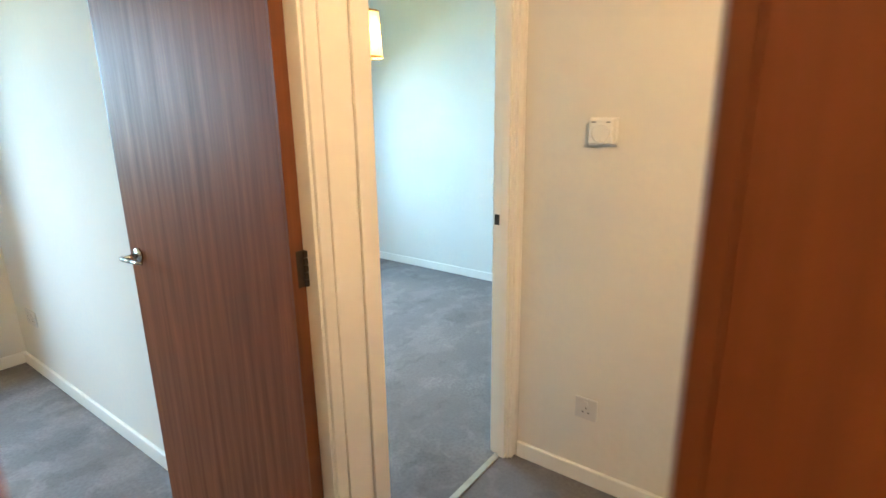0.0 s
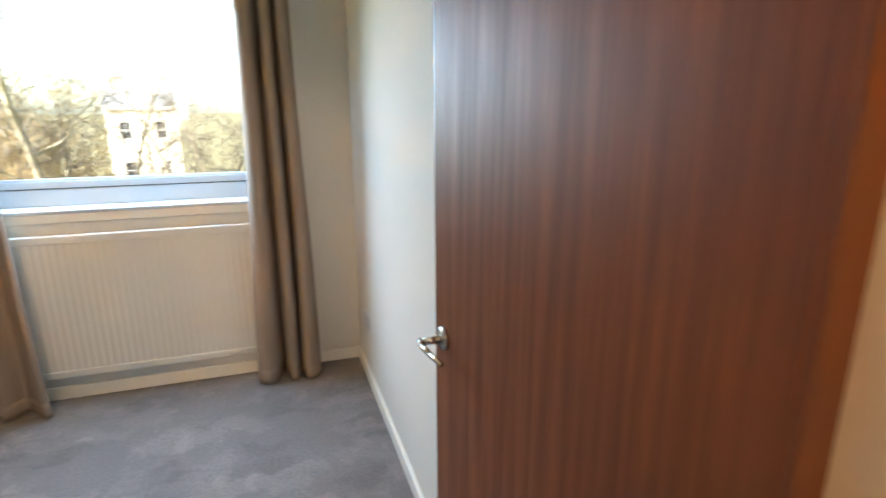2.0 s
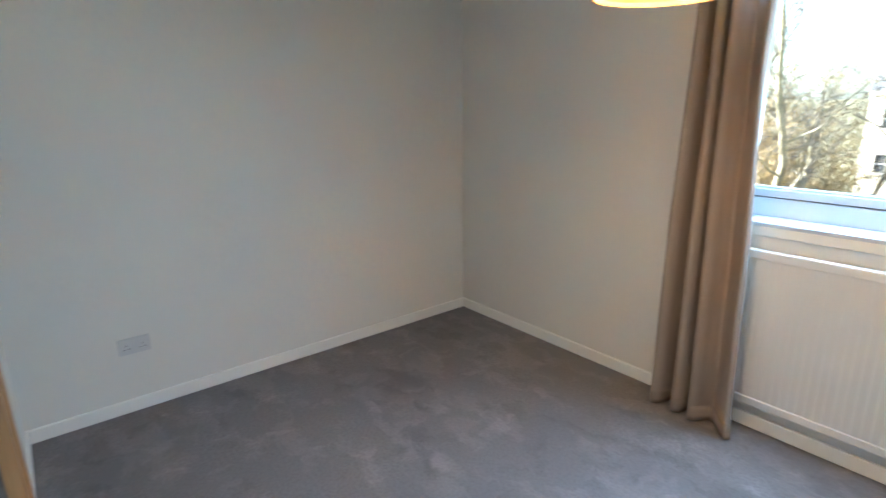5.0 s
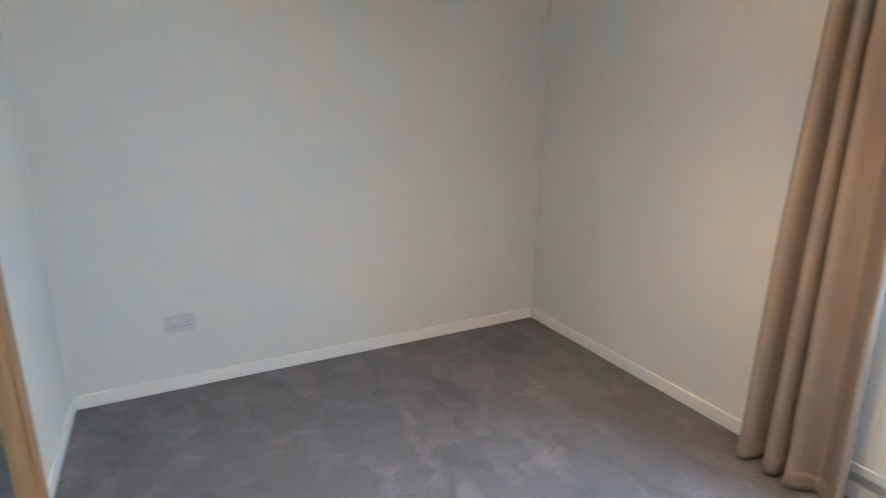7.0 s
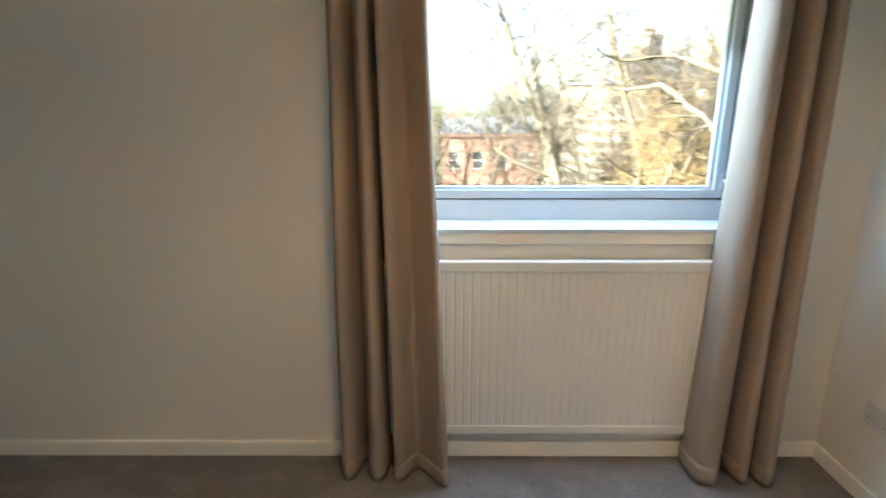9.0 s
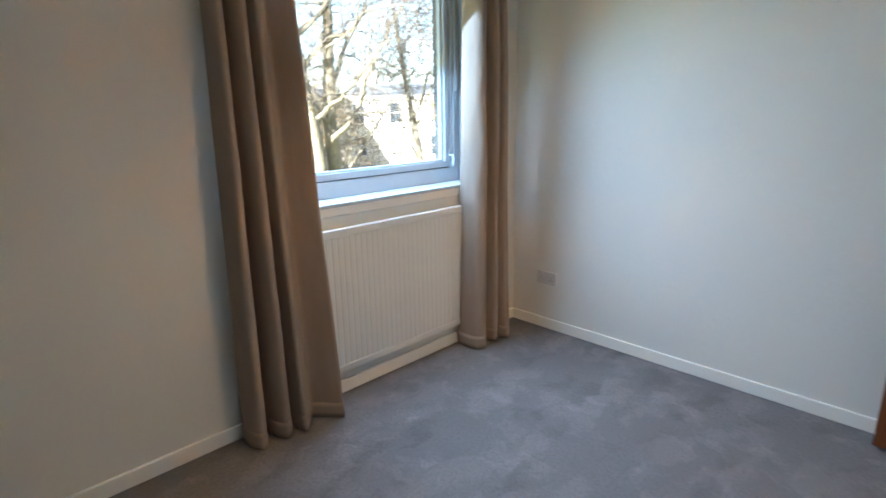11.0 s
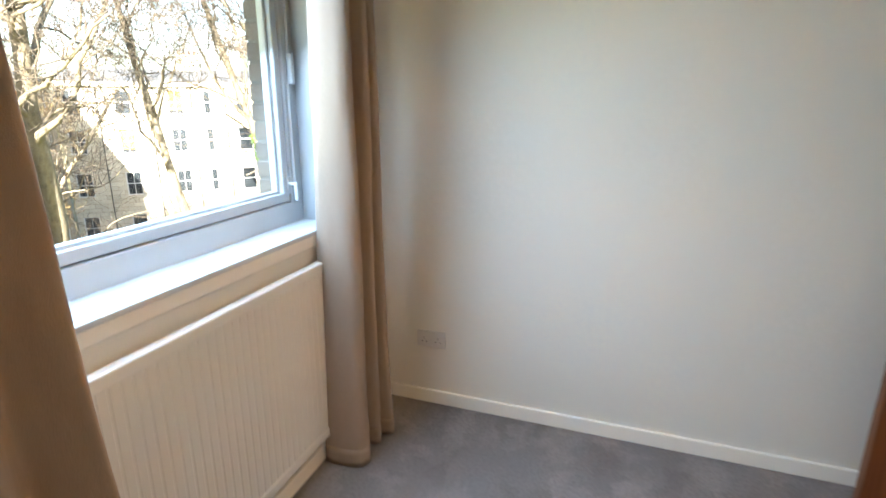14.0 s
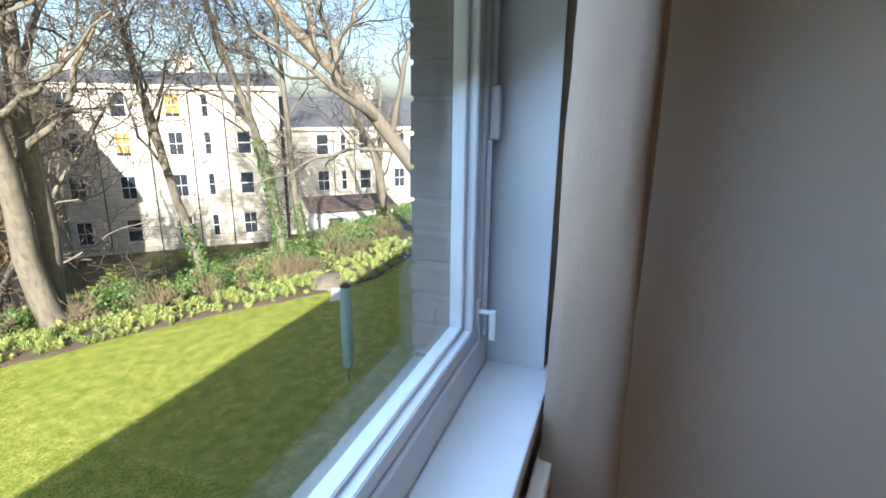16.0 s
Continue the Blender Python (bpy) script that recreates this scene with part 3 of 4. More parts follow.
def window(name, a, b, label, detailed):
    """Timber casement: fixed frame, opening sash, one pane, window board and boxed reveals."""
    bm = bmesh.new()
    yf0, yf1, sx = 3.140, 3.205, 0.081
    ring_into(bm, a, b, 0.992, WZ1, yf0, yf1, sx, sx, 0.082, 0.070)
    root = thing(name, Matrix(), label, "window", kind="structure")
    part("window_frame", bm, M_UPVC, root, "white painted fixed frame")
    s0, s1 = a + sx + 0.006, b - sx - 0.006
    z0, z1 = 1.080, WZ1 - 0.076
    st = 0.034
    bm = bmesh.new()
    ring_into(bm, s0, s1, z0, z1, 3.146, 3.200, st, st, st, st)
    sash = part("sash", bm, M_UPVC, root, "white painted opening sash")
    bm = bmesh.new()
    ring_into(bm, s0 - 0.006, s1 + 0.006, z0 - 0.006, z1 + 0.006, 3.160, 3.196, 0.006, 0.006, 0.006, 0.006)
    part("seal", bm, M_DARK, root, "dark rubber seal between frame and sash")
    bm = bmesh.new()
    ring_into(bm, s0 + st, s1 - st, z0 + st, z1 - st, 3.166, 3.196, 0.012, 0.012, 0.010, 0.012)
    part("glazing_bead", bm, M_UPVC, sash)
    pane = box_part("pane", (s0 + st + 0.004, s1 - st - 0.004, 3.180, 3.186, z0 + st + 0.004, z1 - st - 0.004), M_GLASS, sash, 0, "clear glass pane")
    pane.visible_shadow = False
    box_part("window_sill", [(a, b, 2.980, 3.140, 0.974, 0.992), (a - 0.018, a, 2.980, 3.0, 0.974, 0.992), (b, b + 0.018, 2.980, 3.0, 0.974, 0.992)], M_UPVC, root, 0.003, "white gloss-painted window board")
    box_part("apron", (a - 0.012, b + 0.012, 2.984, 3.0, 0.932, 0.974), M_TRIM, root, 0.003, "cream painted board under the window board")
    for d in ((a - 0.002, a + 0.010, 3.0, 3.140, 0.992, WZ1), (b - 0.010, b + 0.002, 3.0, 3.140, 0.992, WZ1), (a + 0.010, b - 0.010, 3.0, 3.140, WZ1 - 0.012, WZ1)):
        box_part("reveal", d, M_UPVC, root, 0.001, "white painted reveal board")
    if detailed:
        bm = bmesh.new()            # lever on the sash
        hx = b - sx - 0.010
        box_into(bm, hx - 0.009, hx + 0.009, 3.138, 3.146, 1.112, 1.178, 0.002)
        cyl_into(bm, (hx, 3.142, 1.150), (hx, 3.112, 1.150), 0.007, 0.006, 12)
        box_into(bm, hx - 0.006, hx + 0.006, 3.100, 3.116, 1.085, 1.157, 0.003)
        part("window_handle", bm, M_UPVC, sash, "white window lever")
        bm = bmesh.new()            # friction stay cover
        cx = b - 0.045
        box_into(bm, cx - 0.011, cx + 0.011, 3.118, 3.140, 1.525, 1.635, 0.005)
        box_into(bm, cx - 0.005, cx + 0.005, 3.128, 3.140, 1.635, 2.10, 0.002)
        box_into(bm, cx - 0.018, cx - 0.013, 3.130, 3.140, 1.08, 1.525, 0.001)
        part("window_stay", bm, M_UPVC, root, "white painted stay bar")
    return root


window("window_bedroom", WA, WB, "large white painted casement window with one clear pane", True)
window("window_room_two", VA, VB, "white painted casement window of the next room", False)

# ---- radiator ----
rad = thing("radiator", Matrix.Translation((-1.155, 2.97, 0.0)), "white enamelled panel radiator with vertical flutes under the window", "radiator")
R0, R1 = -0.70, 0.70
bm = bmesh.new()
prof = []
n_fl = 40
pitch = (R1 - R0 - 0.05) / n_fl
for i in range(n_fl):
    u = R0 + 0.025 + i * pitch
    prof += [(u, -0.018), (u + pitch * 0.62, -0.018), (u + pitch * 0.74, -0.0158), (u + pitch * 0.88, -0.0158)]
prof = [(R0, -0.018)] + prof + [(R1, -0.018)]
lo = [bm.verts.new((u, v, 0.172)) for u, v in prof]
hi = [bm.verts.new((u, v, 0.832)) for u, v in prof]
lb = [bm.verts.new((u, 0.004, 0.172)) for u, v in prof]
hb = [bm.verts.new((u, 0.004, 0.832)) for u, v in prof]
for i in range(len(prof) - 1):
    bm.faces.new((lo[i], lo[i + 1], hi[i + 1], hi[i]))
    bm.faces.new((lb[i + 1], lb[i], hb[i], hb[i + 1]))
part("fluted_panel", bm, M_RAD, rad)
box_part("top_rail", (R0 - 0.004, R1 + 0.004, -0.022, 0.012, 0.832, 0.874), M_RAD, rad, 0.005)
box_part("bottom_rail", (R0 - 0.004, R1 + 0.004, -0.022, 0.008, 0.132, 0.172), M_RAD, rad, 0.005)
for u0, u1 in ((R0 - 0.004, R0 + 0.012), (R1 - 0.012, R1 + 0.004)):
    box_part("side_rail", (u0, u1, -0.0205, 0.008, 0.172, 0.832), M_RAD, rad, 0.003)
for u in (R0 + 0.15, R1 - 0.15):
    box_part("bracket", (u - 0.012, u + 0.012, 0.006, 0.030, 0.15, 0.80), M_RAD, rad, 0.002)
for u in (R0 + 0.03, R1 - 0.03):
    cyl_part("pipe", (u, 0.0, 0.0), (u, 0.0, 0.135), 0.0075, M_RAD, rad)


# ---- curtains ----
def spline(knots, t):
    """A point of the smooth line through the knots, t from 0 to 1."""
    n = len(knots) - 1
    k = min(int(t * n), n - 1)
    f = t * n - k
    p = [Vector(knots[max(0, min(n, k + o))]) for o in (-1, 0, 1, 2)]
    return 0.5 * (2 * p[1] + (p[2] - p[0]) * f + (2 * p[0] - 5 * p[1] + 4 * p[2] - p[3]) * f ** 2 + (3 * p[1] - p[0] - 3 * p[2] + p[3]) * f ** 3)


def curtain(top, foot, y, plan, depth, seed, label):
    """Lined curtain hanging to the carpet. top, foot: its extent along x at the rail and at the hem; plan: how the cloth
    runs, (share of the width, share of the depth, -1 towards the room); depth: of its folds, in metres."""
    nu, z1 = (len(plan) - 1) * 7, 2.27
    cx = (foot[0] + foot[1]) / 2
    root = thing("curtain", Matrix.Translation((cx, y, 0.0)), label, "curtain", "curtains at the window")

    def sheet(z_lo, z_hi, rows, grow=0.0):
        bm = bmesh.new()
        grid = []
        for j in range(rows + 1):
            z = z_lo + (z_hi - z_lo) * j / rows
            f = 1 - z / z1
            x0 = top[0] + (foot[0] - top[0]) * f ** 1.3
            x1 = top[1] + (foot[1] - top[1]) * f ** 1.3
            row = []
            for i in range(nu + 1):
                s = i / nu
                u, d = spline(plan, s)
                shift = 0.022 * noise.noise((s * 3.0, z * 0.9, seed * 3.1)) * (0.3 + f)
                amp = depth * (0.72 + 0.28 * f + 0.16 * noise.noise((s * 4.0, z * 1.3, seed * 7.7)))
                crease = 0.0045 * noise.noise((s * 13, z * 4.0, seed * 1.7)) + 0.002 * noise.noise((s * 30, z * 11.0, seed * 2.3))
                zz = z + (0.010 * noise.noise((s * 9, 0.0, seed)) + 0.006 if z < 0.02 else 0.0)
                row.append(bm.verts.new((x0 + (x1 - x0) * u + shift * 0.5 - cx, d * amp + shift + crease - grow, max(zz, 0.003))))
            grid.append(row)
        for j in range(rows):
            for i in range(nu):
                bm.faces.new((grid[j][i], grid[j][i + 1], grid[j + 1][i + 1], grid[j + 1][i]))
        return bm
    for nm, z_lo, z_hi, rows, thick, out, words in (("cloth", 0.0, 2.20, 44, 0.005, 0.0, ""), ("heading", 2.20, 2.27, 2, 0.010, 0.0, "gathered heading tape"),
                                                    ("hem", 0.006, 0.085, 3, 0.0064, 0.0, "double-turned stitched hem")):
        ob = part(nm, sheet(z_lo, z_hi, rows, out), M_CURTAIN, root, words, True)
        sol = ob.modifiers.new("thickness", 'SOLIDIFY')
        sol.thickness, sol.offset = thick, 0.0
    return root


curtain((-1.945, -1.632), (-1.985, -1.547), 2.899,
        ((0.0, 0.7), (0.01, -0.2), (0.07, -0.8), (0.15, -0.45), (0.20, 0.6), (0.25, 0.8), (0.27, -0.3), (0.33, -1.0), (0.40, -0.7), (0.42, 0.4), (0.46, 0.8), (0.48, -0.2), (0.51, -1.0),
         (0.58, -0.85), (0.65, -0.3), (0.73, 0.10), (0.82, -0.30), (0.91, -0.90), (0.97, -1.20), (1.0, -1.0)), 0.078, 3, "taupe cloth curtain drawn aside, falling in folds to the carpet")
curtain((-0.535, -0.292), (-0.590, -0.248), 2.885,
        ((0.03, 1.2), (0.0, 0.75), (0.0, 0.1), (0.025, -0.55), (0.09, -0.95), (0.19, -1.0), (0.29, -0.6), (0.36, 0.3), (0.41, 0.75), (0.45, -0.1), (0.50, -0.95), (0.60, -0.9), (0.66, 0.0), (0.70, 0.7),
         (0.74, -0.1), (0.79, -0.95), (0.90, -0.9), (0.98, -0.2), (1.0, 0.5)), 0.078, 8, "taupe cloth curtain drawn aside, near the wall corner")
rail = thing("curtain_rail", Matrix.Translation((-1.12, 2.91, 2.275)), "white curtain track above the window", "curtain rail")
box_part("track", (-0.98, 0.92, -0.02, 0.02, 0.0, 0.022), M_PLASTIC, rail, 0.003)
for u in (-0.7, 0.0, 0.7):
    box_part("bracket", (u - 0.012, u + 0.012, 0.018, 0.09, -0.004, 0.03), M_PLASTIC, rail, 0.002)


# ---- lamps ----
def pendant(name, x, y, z, r0, r1, h, mat, label):
    """Pendant: ceiling rose, flex, lampholder, bulb and an open drum shade whose lower rim is at z."""
    root = thing(name, Matrix.Translation((x, y, z)), label, "pendant lamp")
    bm = bmesh.new()
    n = 48
    rings = [(r0, 0.0), (r1, h), (r1 - 0.004, h), (r0 - 0.004, 0.0)]
    vs = [[bm.verts.new((r * math.cos(2 * math.pi * i / n), r * math.sin(2 * math.pi * i / n), zz)) for i in range(n)] for r, zz in rings]
    for a, b in ((0, 1), (1, 2), (2, 3), (3, 0)):
        for i in range(n):
            bm.faces.new((vs[a][i], vs[a][(i + 1) % n], vs[b][(i + 1) % n], vs[b][i]))
    shade = part("shade", bm, mat, root, "", True)
    for zz, rr in ((0.0, r0), (h - 0.010, r1)):
        bm = bmesh.new()
        band = [[bm.verts.new((q * math.cos(2 * math.pi * i / n), q * math.sin(2 * math.pi * i / n), w)) for i in range(n)]
                for q, w in ((rr + 0.0015, zz - 0.001), (rr + 0.0015, zz + 0.010), (rr - 0.0055, zz + 0.010), (rr - 0.0055, zz - 0.001))]
        for a in range(4):
            for i in range(n):
                bm.faces.new((band[a][i], band[a][(i + 1) % n], band[(a + 1) % 4][(i + 1) % n], band[(a + 1) % 4][i]))
        part("rim", bm, M_SHADE_RIM, shade, "ochre cloth binding")
    top = CEIL - z
    bm = bmesh.new()
    for a in range(3):
        c, s = math.cos(a * 2.094), math.sin(a * 2.094)
        cyl_into(bm, (0, 0, h - 0.02), (c * (r1 - 0.003), s * (r1 - 0.003), h - 0.004), 0.002, 0.002, 6)
    part("spider", bm, M_CHROME, root)
    cyl_part("lampholder", (0, 0, h - 0.05), (0, 0, h + 0.02), 0.016, M_PLASTIC, root)
    cyl_part("flex", (0, 0, h + 0.02), (0, 0, top - 0.02), 0.003, M_PLASTIC, root, n=8)
    cyl_part("ceiling_rose", (0, 0, top - 0.022), (0, 0, top), 0.05, M_PLASTIC, root, 0.04, 24)
    return root


pendant("pendant_lamp", -1.507, 1.853, 1.778, 0.186, 0.172, 0.24, M_SHADE, "lit yellow cloth drum lampshade hanging in the bedroom")
pendant("pendant_lamp", 1.470, 1.5, 1.714, 0.092, 0.078, 0.25, M_SHADE_B, "lit small cream lampshade hanging in the next room")


# ---- wall fittings ----
def socket(m, gangs, label):
    """UK switched socket outlet; its plate lies in local x-z, its face towards -y."""
    w = 0.146 if gangs == 2 else 0.086
    root = thing("wall_socket", m, label, "wall socket")
    box_part("faceplate", (-w / 2, w / 2, -0.009, 0.0, -0.043, 0.043), M_SOCKET, root, 0.003)
    for g in range(gangs):
        cx = 0.0 if gangs == 1 else (-0.036 + 0.072 * g)
        box_part("switch", (cx - 0.006 + (0.0 if gangs == 1 else 0.012 * (-1) ** g), cx + 0.006 + (0.0 if gangs == 1 else 0.012 * (-1) ** g), -0.0125, -0.009, 0.014, 0.032), M_SOCKET, root, 0.001)
        box_part("slots", [(cx - 0.002, cx + 0.002, -0.0095, -0.0088, 0.000, 0.009), (cx - 0.014, cx - 0.007, -0.0095, -0.0088, -0.016, -0.012),
                           (cx + 0.007, cx + 0.014, -0.0095, -0.0088, -0.016, -0.012)], M_DARK, root, 0, "dark pin holes")
    return root


socket(Matrix.Translation((0.0, 2.722, 0.345)) @ Matrix.Rotation(radians(-90), 4, 'Z'), 2, "white double socket low on the wall near the curtain")
socket(Matrix.Translation((XW, 0.785, 0.356)) @ Matrix.Rotation(radians(90), 4, 'Z'), 2, "white double socket low on the bare wall")
socket(Matrix.Translation((XH, -0.104, 0.324)) @ Matrix.Rotation(radians(-90), 4, 'Z'), 1, "white single socket low on the hall wall")
th = thing("thermostat", Matrix.Translation((XH, -0.105, 1.357)) @ Matrix.Rotation(radians(-90), 4, 'Z'), "cream plastic room thermostat with a round dial on the hall wall", "thermostat")
box_part("case", (-0.042, 0.042, -0.036, 0.0, -0.038, 0.042), M_PLASTIC, th, 0.005)
cyl_part("dial", (0, -0.036, -0.004), (0, -0.0385, -0.004), 0.031, M_PLASTIC, th, 0.028, 32)
for u in (-0.026, 0.024):
    box_part("vent", (u - 0.008, u + 0.008, -0.0366, -0.0355, 0.030, 0.033), M_DARK, th)
box_part("base_plate", (-0.05, 0.046, -0.006, 0.0, -0.046, 0.046), M_PLASTIC, th, 0.002)

# ---- mirror-door wardrobe in the door wall ----
WX0, WX1, WY = -2.82, -0.985, 0.292
ward = thing("wardrobe", Matrix.Translation((0, WY, 0)), "built-in wardrobe with mirror doors in light brown wooden frames", "wardrobe")
for u0, u1 in ((WX0, WX0 + 0.085), (WX1 - 0.115, WX1)):
    box_part("side_post", (u0, u1, -0.005, 0.030, 0.0, 2.32), M_OAK, ward, 0.003)
box_part("head_rail", (WX0 + 0.085, WX1 - 0.115, -0.005, 0.030, 2.22, 2.32), M_OAK, ward, 0.003)
box_part("floor_track", (WX0 + 0.085, WX1 - 0.115, -0.005, 0.024, 0.0, 0.022), M_OAK, ward, 0.002)
half = -1.80
for u0, u1 in ((WX0 + 0.091, half + 0.03), (half + 0.036, WX1 - 0.121)):
    leaf = box_part("mirror_door", [(u0, u0 + 0.045, -0.004, 0.022, 0.026, 2.215), (u1 - 0.045, u1, -0.004, 0.022, 0.026, 2.215),
                                    (u0 + 0.045, u1 - 0.045, -0.004, 0.022, 0.026, 0.085), (u0 + 0.045, u1 - 0.045, -0.004, 0.022, 2.155, 2.215)], M_OAK, ward, 0.003)
    box_part("mirror", (u0 + 0.045, u1 - 0.045, -0.004, 0.0, 0.085, 2.155), M_MIRROR, leaf, 0, "plain mirror glass")


# ---- outside: own building ----
structure("building_block", [(-30, 22, -9, 3.32, -4.5, -0.3), (-30, XW - 0.15, -9, 3.32, -0.3, 2.55), (X2 + 0.15, 22, -9, 3.32, -0.3, 2.55),
                             (XW - 0.15, X2 + 0.15, -9, YS - 1.7, -0.3, 2.55), (-30, 22, -9, 3.55, 2.55, 3.05)], M_RENDER, "own block of flats, rendered outside wall", category="building")
bm = bmesh.new()
for d in ((XW - 0.15, WA - 0.02, 3.225, 3.315, -0.3, 2.55), (WB - 0.0415, VA - 0.02, 3.225, 3.315, -0.3, 2.55), (VB + 0.02, X2 + 0.15, 3.225, 3.315, -0.3, 2.55),
          (WA - 0.02, WB - 0.0415, 3.225, 3.315, -0.3, 0.99), (VA - 0.02, VB + 0.02, 3.225, 3.315, -0.3, 0.99),
          (WA - 0.02, WB - 0.0415, 3.225, 3.315, 2.24, 2.55), (VA - 0.02, VB + 0.02, 3.225, 3.315, 2.24, 2.55)):
    box_into(bm, *d)
outer = tagged(part("wall_outer_skin", bm, M_MORTAR), "brown brick outside wall round the windows", "wall", "", "structure")

# bricks of the outside reveal, laid in courses
bm = bmesh.new()
box_into(bm, -0.1075, 0.1075, -0.05, 0.05, -0.0325, 0.0325, 0.004)
brick_long = mesh_of("brick", bm, M_BRICK)
bm = bmesh.new()
box_into(bm, -0.05, 0.05, -0.05, 0.05, -0.0325, 0.0325, 0.004)
brick_half = mesh_of("brick", bm, M_BRICK)
for c in range(21):
    x0 = WB - 0.045
    for k in range(3):
        short = k == 0 and c % 2 == 1
        w = 0.10 if short else 0.215
        ob = new("brick", brick_half if short else brick_long)
        ob.location = (x0 + w / 2 + random.uniform(-0.002, 0.002), 3.273 + random.uniform(-0.002, 0.002), 0.82 + 0.075 * c)
        ob.parent = outer
        x0 += w + 0.010

# ---- ground ----
EYE = Vector((-1.5, 2.86, 1.6))


def at_bearing(b, r, z=0.0):
    return Vector((EYE.x + r * math.sin(radians(b)), EYE.y + r * math.cos(radians(b)), z))


def lawn_edge(x):
    return max(10.8, 14.59 - 0.608 * (x - 8.4) if x > 3 else 17.87 - 0.05 * (x - 3))


def ground_z(x, y):
    # flat lawn, then a bank that falls away towards the tenements
    d = y - lawn_edge(x)
    t = min(1.0, max(0.0, d / 20.0))
    s = t * t * (3 - 2 * t)
    return -4.4 - 5.3 * s + (0.05 * noise.noise((x * 0.3, y * 0.3, 0.0)) if d > 0 else 0.0)


xs = [-3000, -900, -300, -120] + [-70 + 2.0 * i for i in range(81)] + [130, 300, 900, 3000]
ys = [-3000, -600, -100] + [-12 + 1.5 * i for i in range(64)] + [110, 180, 400, 1200, 3000]
gv, gf = [], []
for yy in ys:
    for xx in xs:
        gv.append((xx, yy, ground_z(xx, yy)))
W_ = len(xs)
lawn_faces = []
for j in range(len(ys) - 1):
    for i in range(W_ - 1):
        gf.append((j * W_ + i, j * W_ + i + 1, (j + 1) * W_ + i + 1, (j + 1) * W_ + i))
me = bpy.data.meshes.new("ground")
me.from_pydata(gv, [], gf)
me.materials.append(M_GRASS)
me.materials.append(M_SOIL)
for p in me.polygons:
    p.use_smooth = True
    c = p.center
    p.material_index = 1 if c.y > lawn_edge(c.x) + 1.5 else 0
tagged(new("ground", me), "mown green lawn falling to a rough shrubby bank", "ground", "", "structure")


# ---- tenements ----
def facade(name, origin, bearing, width, height, cols, rows, label, wall_mat, roof=3.0, depth=9.0, chimneys=(), col_x=None, blinds=(), narrow=()):
    """A stone block with sash windows let into its front; local x along the front, the front facing local -y."""
    m = Matrix.Translation(origin) @ Matrix.Rotation(radians(-bearing), 4, 'Z')
    root = thing(name, m, label, "building")
    col_x = col_x or [width * (i + 0.5) / cols for i in range(cols)]
    wh, t = 1.75, 0.22
    wide = {x: (0.52 if i in narrow else 1.06) for i, x in enumerate(col_x)}
    zs = [rows[i] for i in range(len(rows))]
    # front built in strips round the openings
    bm = bmesh.new()
    cuts = sorted({0.0, width} | {x - wide[x] / 2 for x in col_x} | {x + wide[x] / 2 for x in col_x})
    zc = sorted({-3.0, height} | {z - wh / 2 for z in zs} | {z + wh / 2 for z in zs})
    for a, b in zip(cuts, cuts[1:]):
        for c, d in zip(zc, zc[1:]):
            hole = any(abs((a + b) / 2 - x) < wide[x] / 2 for x in col_x) and any(abs((c + d) / 2 - z) < wh / 2 for z in zs)
            if not hole:
                box_into(bm, a, b, 0.0, t, c, d)
    box_into(bm, 0.0, width, t, depth, -3.0, height)
    part("wall", bm, wall_mat, root)
    bm = bmesh.new()
    for z in zs:
        box_into(bm, 0.0, width, -0.05, 0.0, z - wh / 2 - 0.42, z - wh / 2 - 0.30)
    box_into(bm, -0.1, width + 0.1, -0.28, 0.0, height - 0.28, height + 0.05)
    part("string_course", bm, wall_mat, root, "projecting stone courses and cornice")
    bm = bmesh.new()
    v = [bm.verts.new(p) for p in ((-0.2, -0.3, height + 0.02), (width + 0.2, -0.3, height + 0.02), (width + 0.2, depth / 2, height + roof), (-0.2, depth / 2, height + roof),
                                   (-0.2, depth, height + 0.02), (width + 0.2, depth, height + 0.02))]
    bm.faces.new((v[0], v[1], v[2], v[3]))
    bm.faces.new((v[3], v[2], v[5], v[4]))
    bm.faces.new((v[0], v[3], v[4]))
    bm.faces.new((v[1], v[5], v[2]))
    roof_ob = part("roof", bm, M_SLATE, root, "grey slate pitched roof")
    for cx in chimneys:
        ch = box_part("chimney", [(cx - 0.8, cx + 0.8, depth / 2 - 0.4, depth / 2 + 0.4, height + roof - 1.0, height + roof + 1.0), (cx - 0.88, cx + 0.88, depth / 2 - 0.48, depth / 2 + 0.48, height + roof + 1.0, height + roof + 1.15)], wall_mat, roof_ob)
        for k in range(4):
            cyl_into_bm = bmesh.new()
            cyl_into(cyl_into_bm, (cx - 0.6 + 0.4 * k, depth / 2, height + roof + 1.15), (cx - 0.6 + 0.4 * k, depth / 2, height + roof + 1.5), 0.13, 0.10, 8)
            part("chimney_pot", cyl_into_bm, M_REDROOF, ch, "rust-brown clay pot")
    rng = random.Random(len(name) + int(width * 10))
    n = 0
    for x in col_x:
        ww = wide[x]
        for z in zs:
            n += 1
            bm = bmesh.new()
            f = 0.07
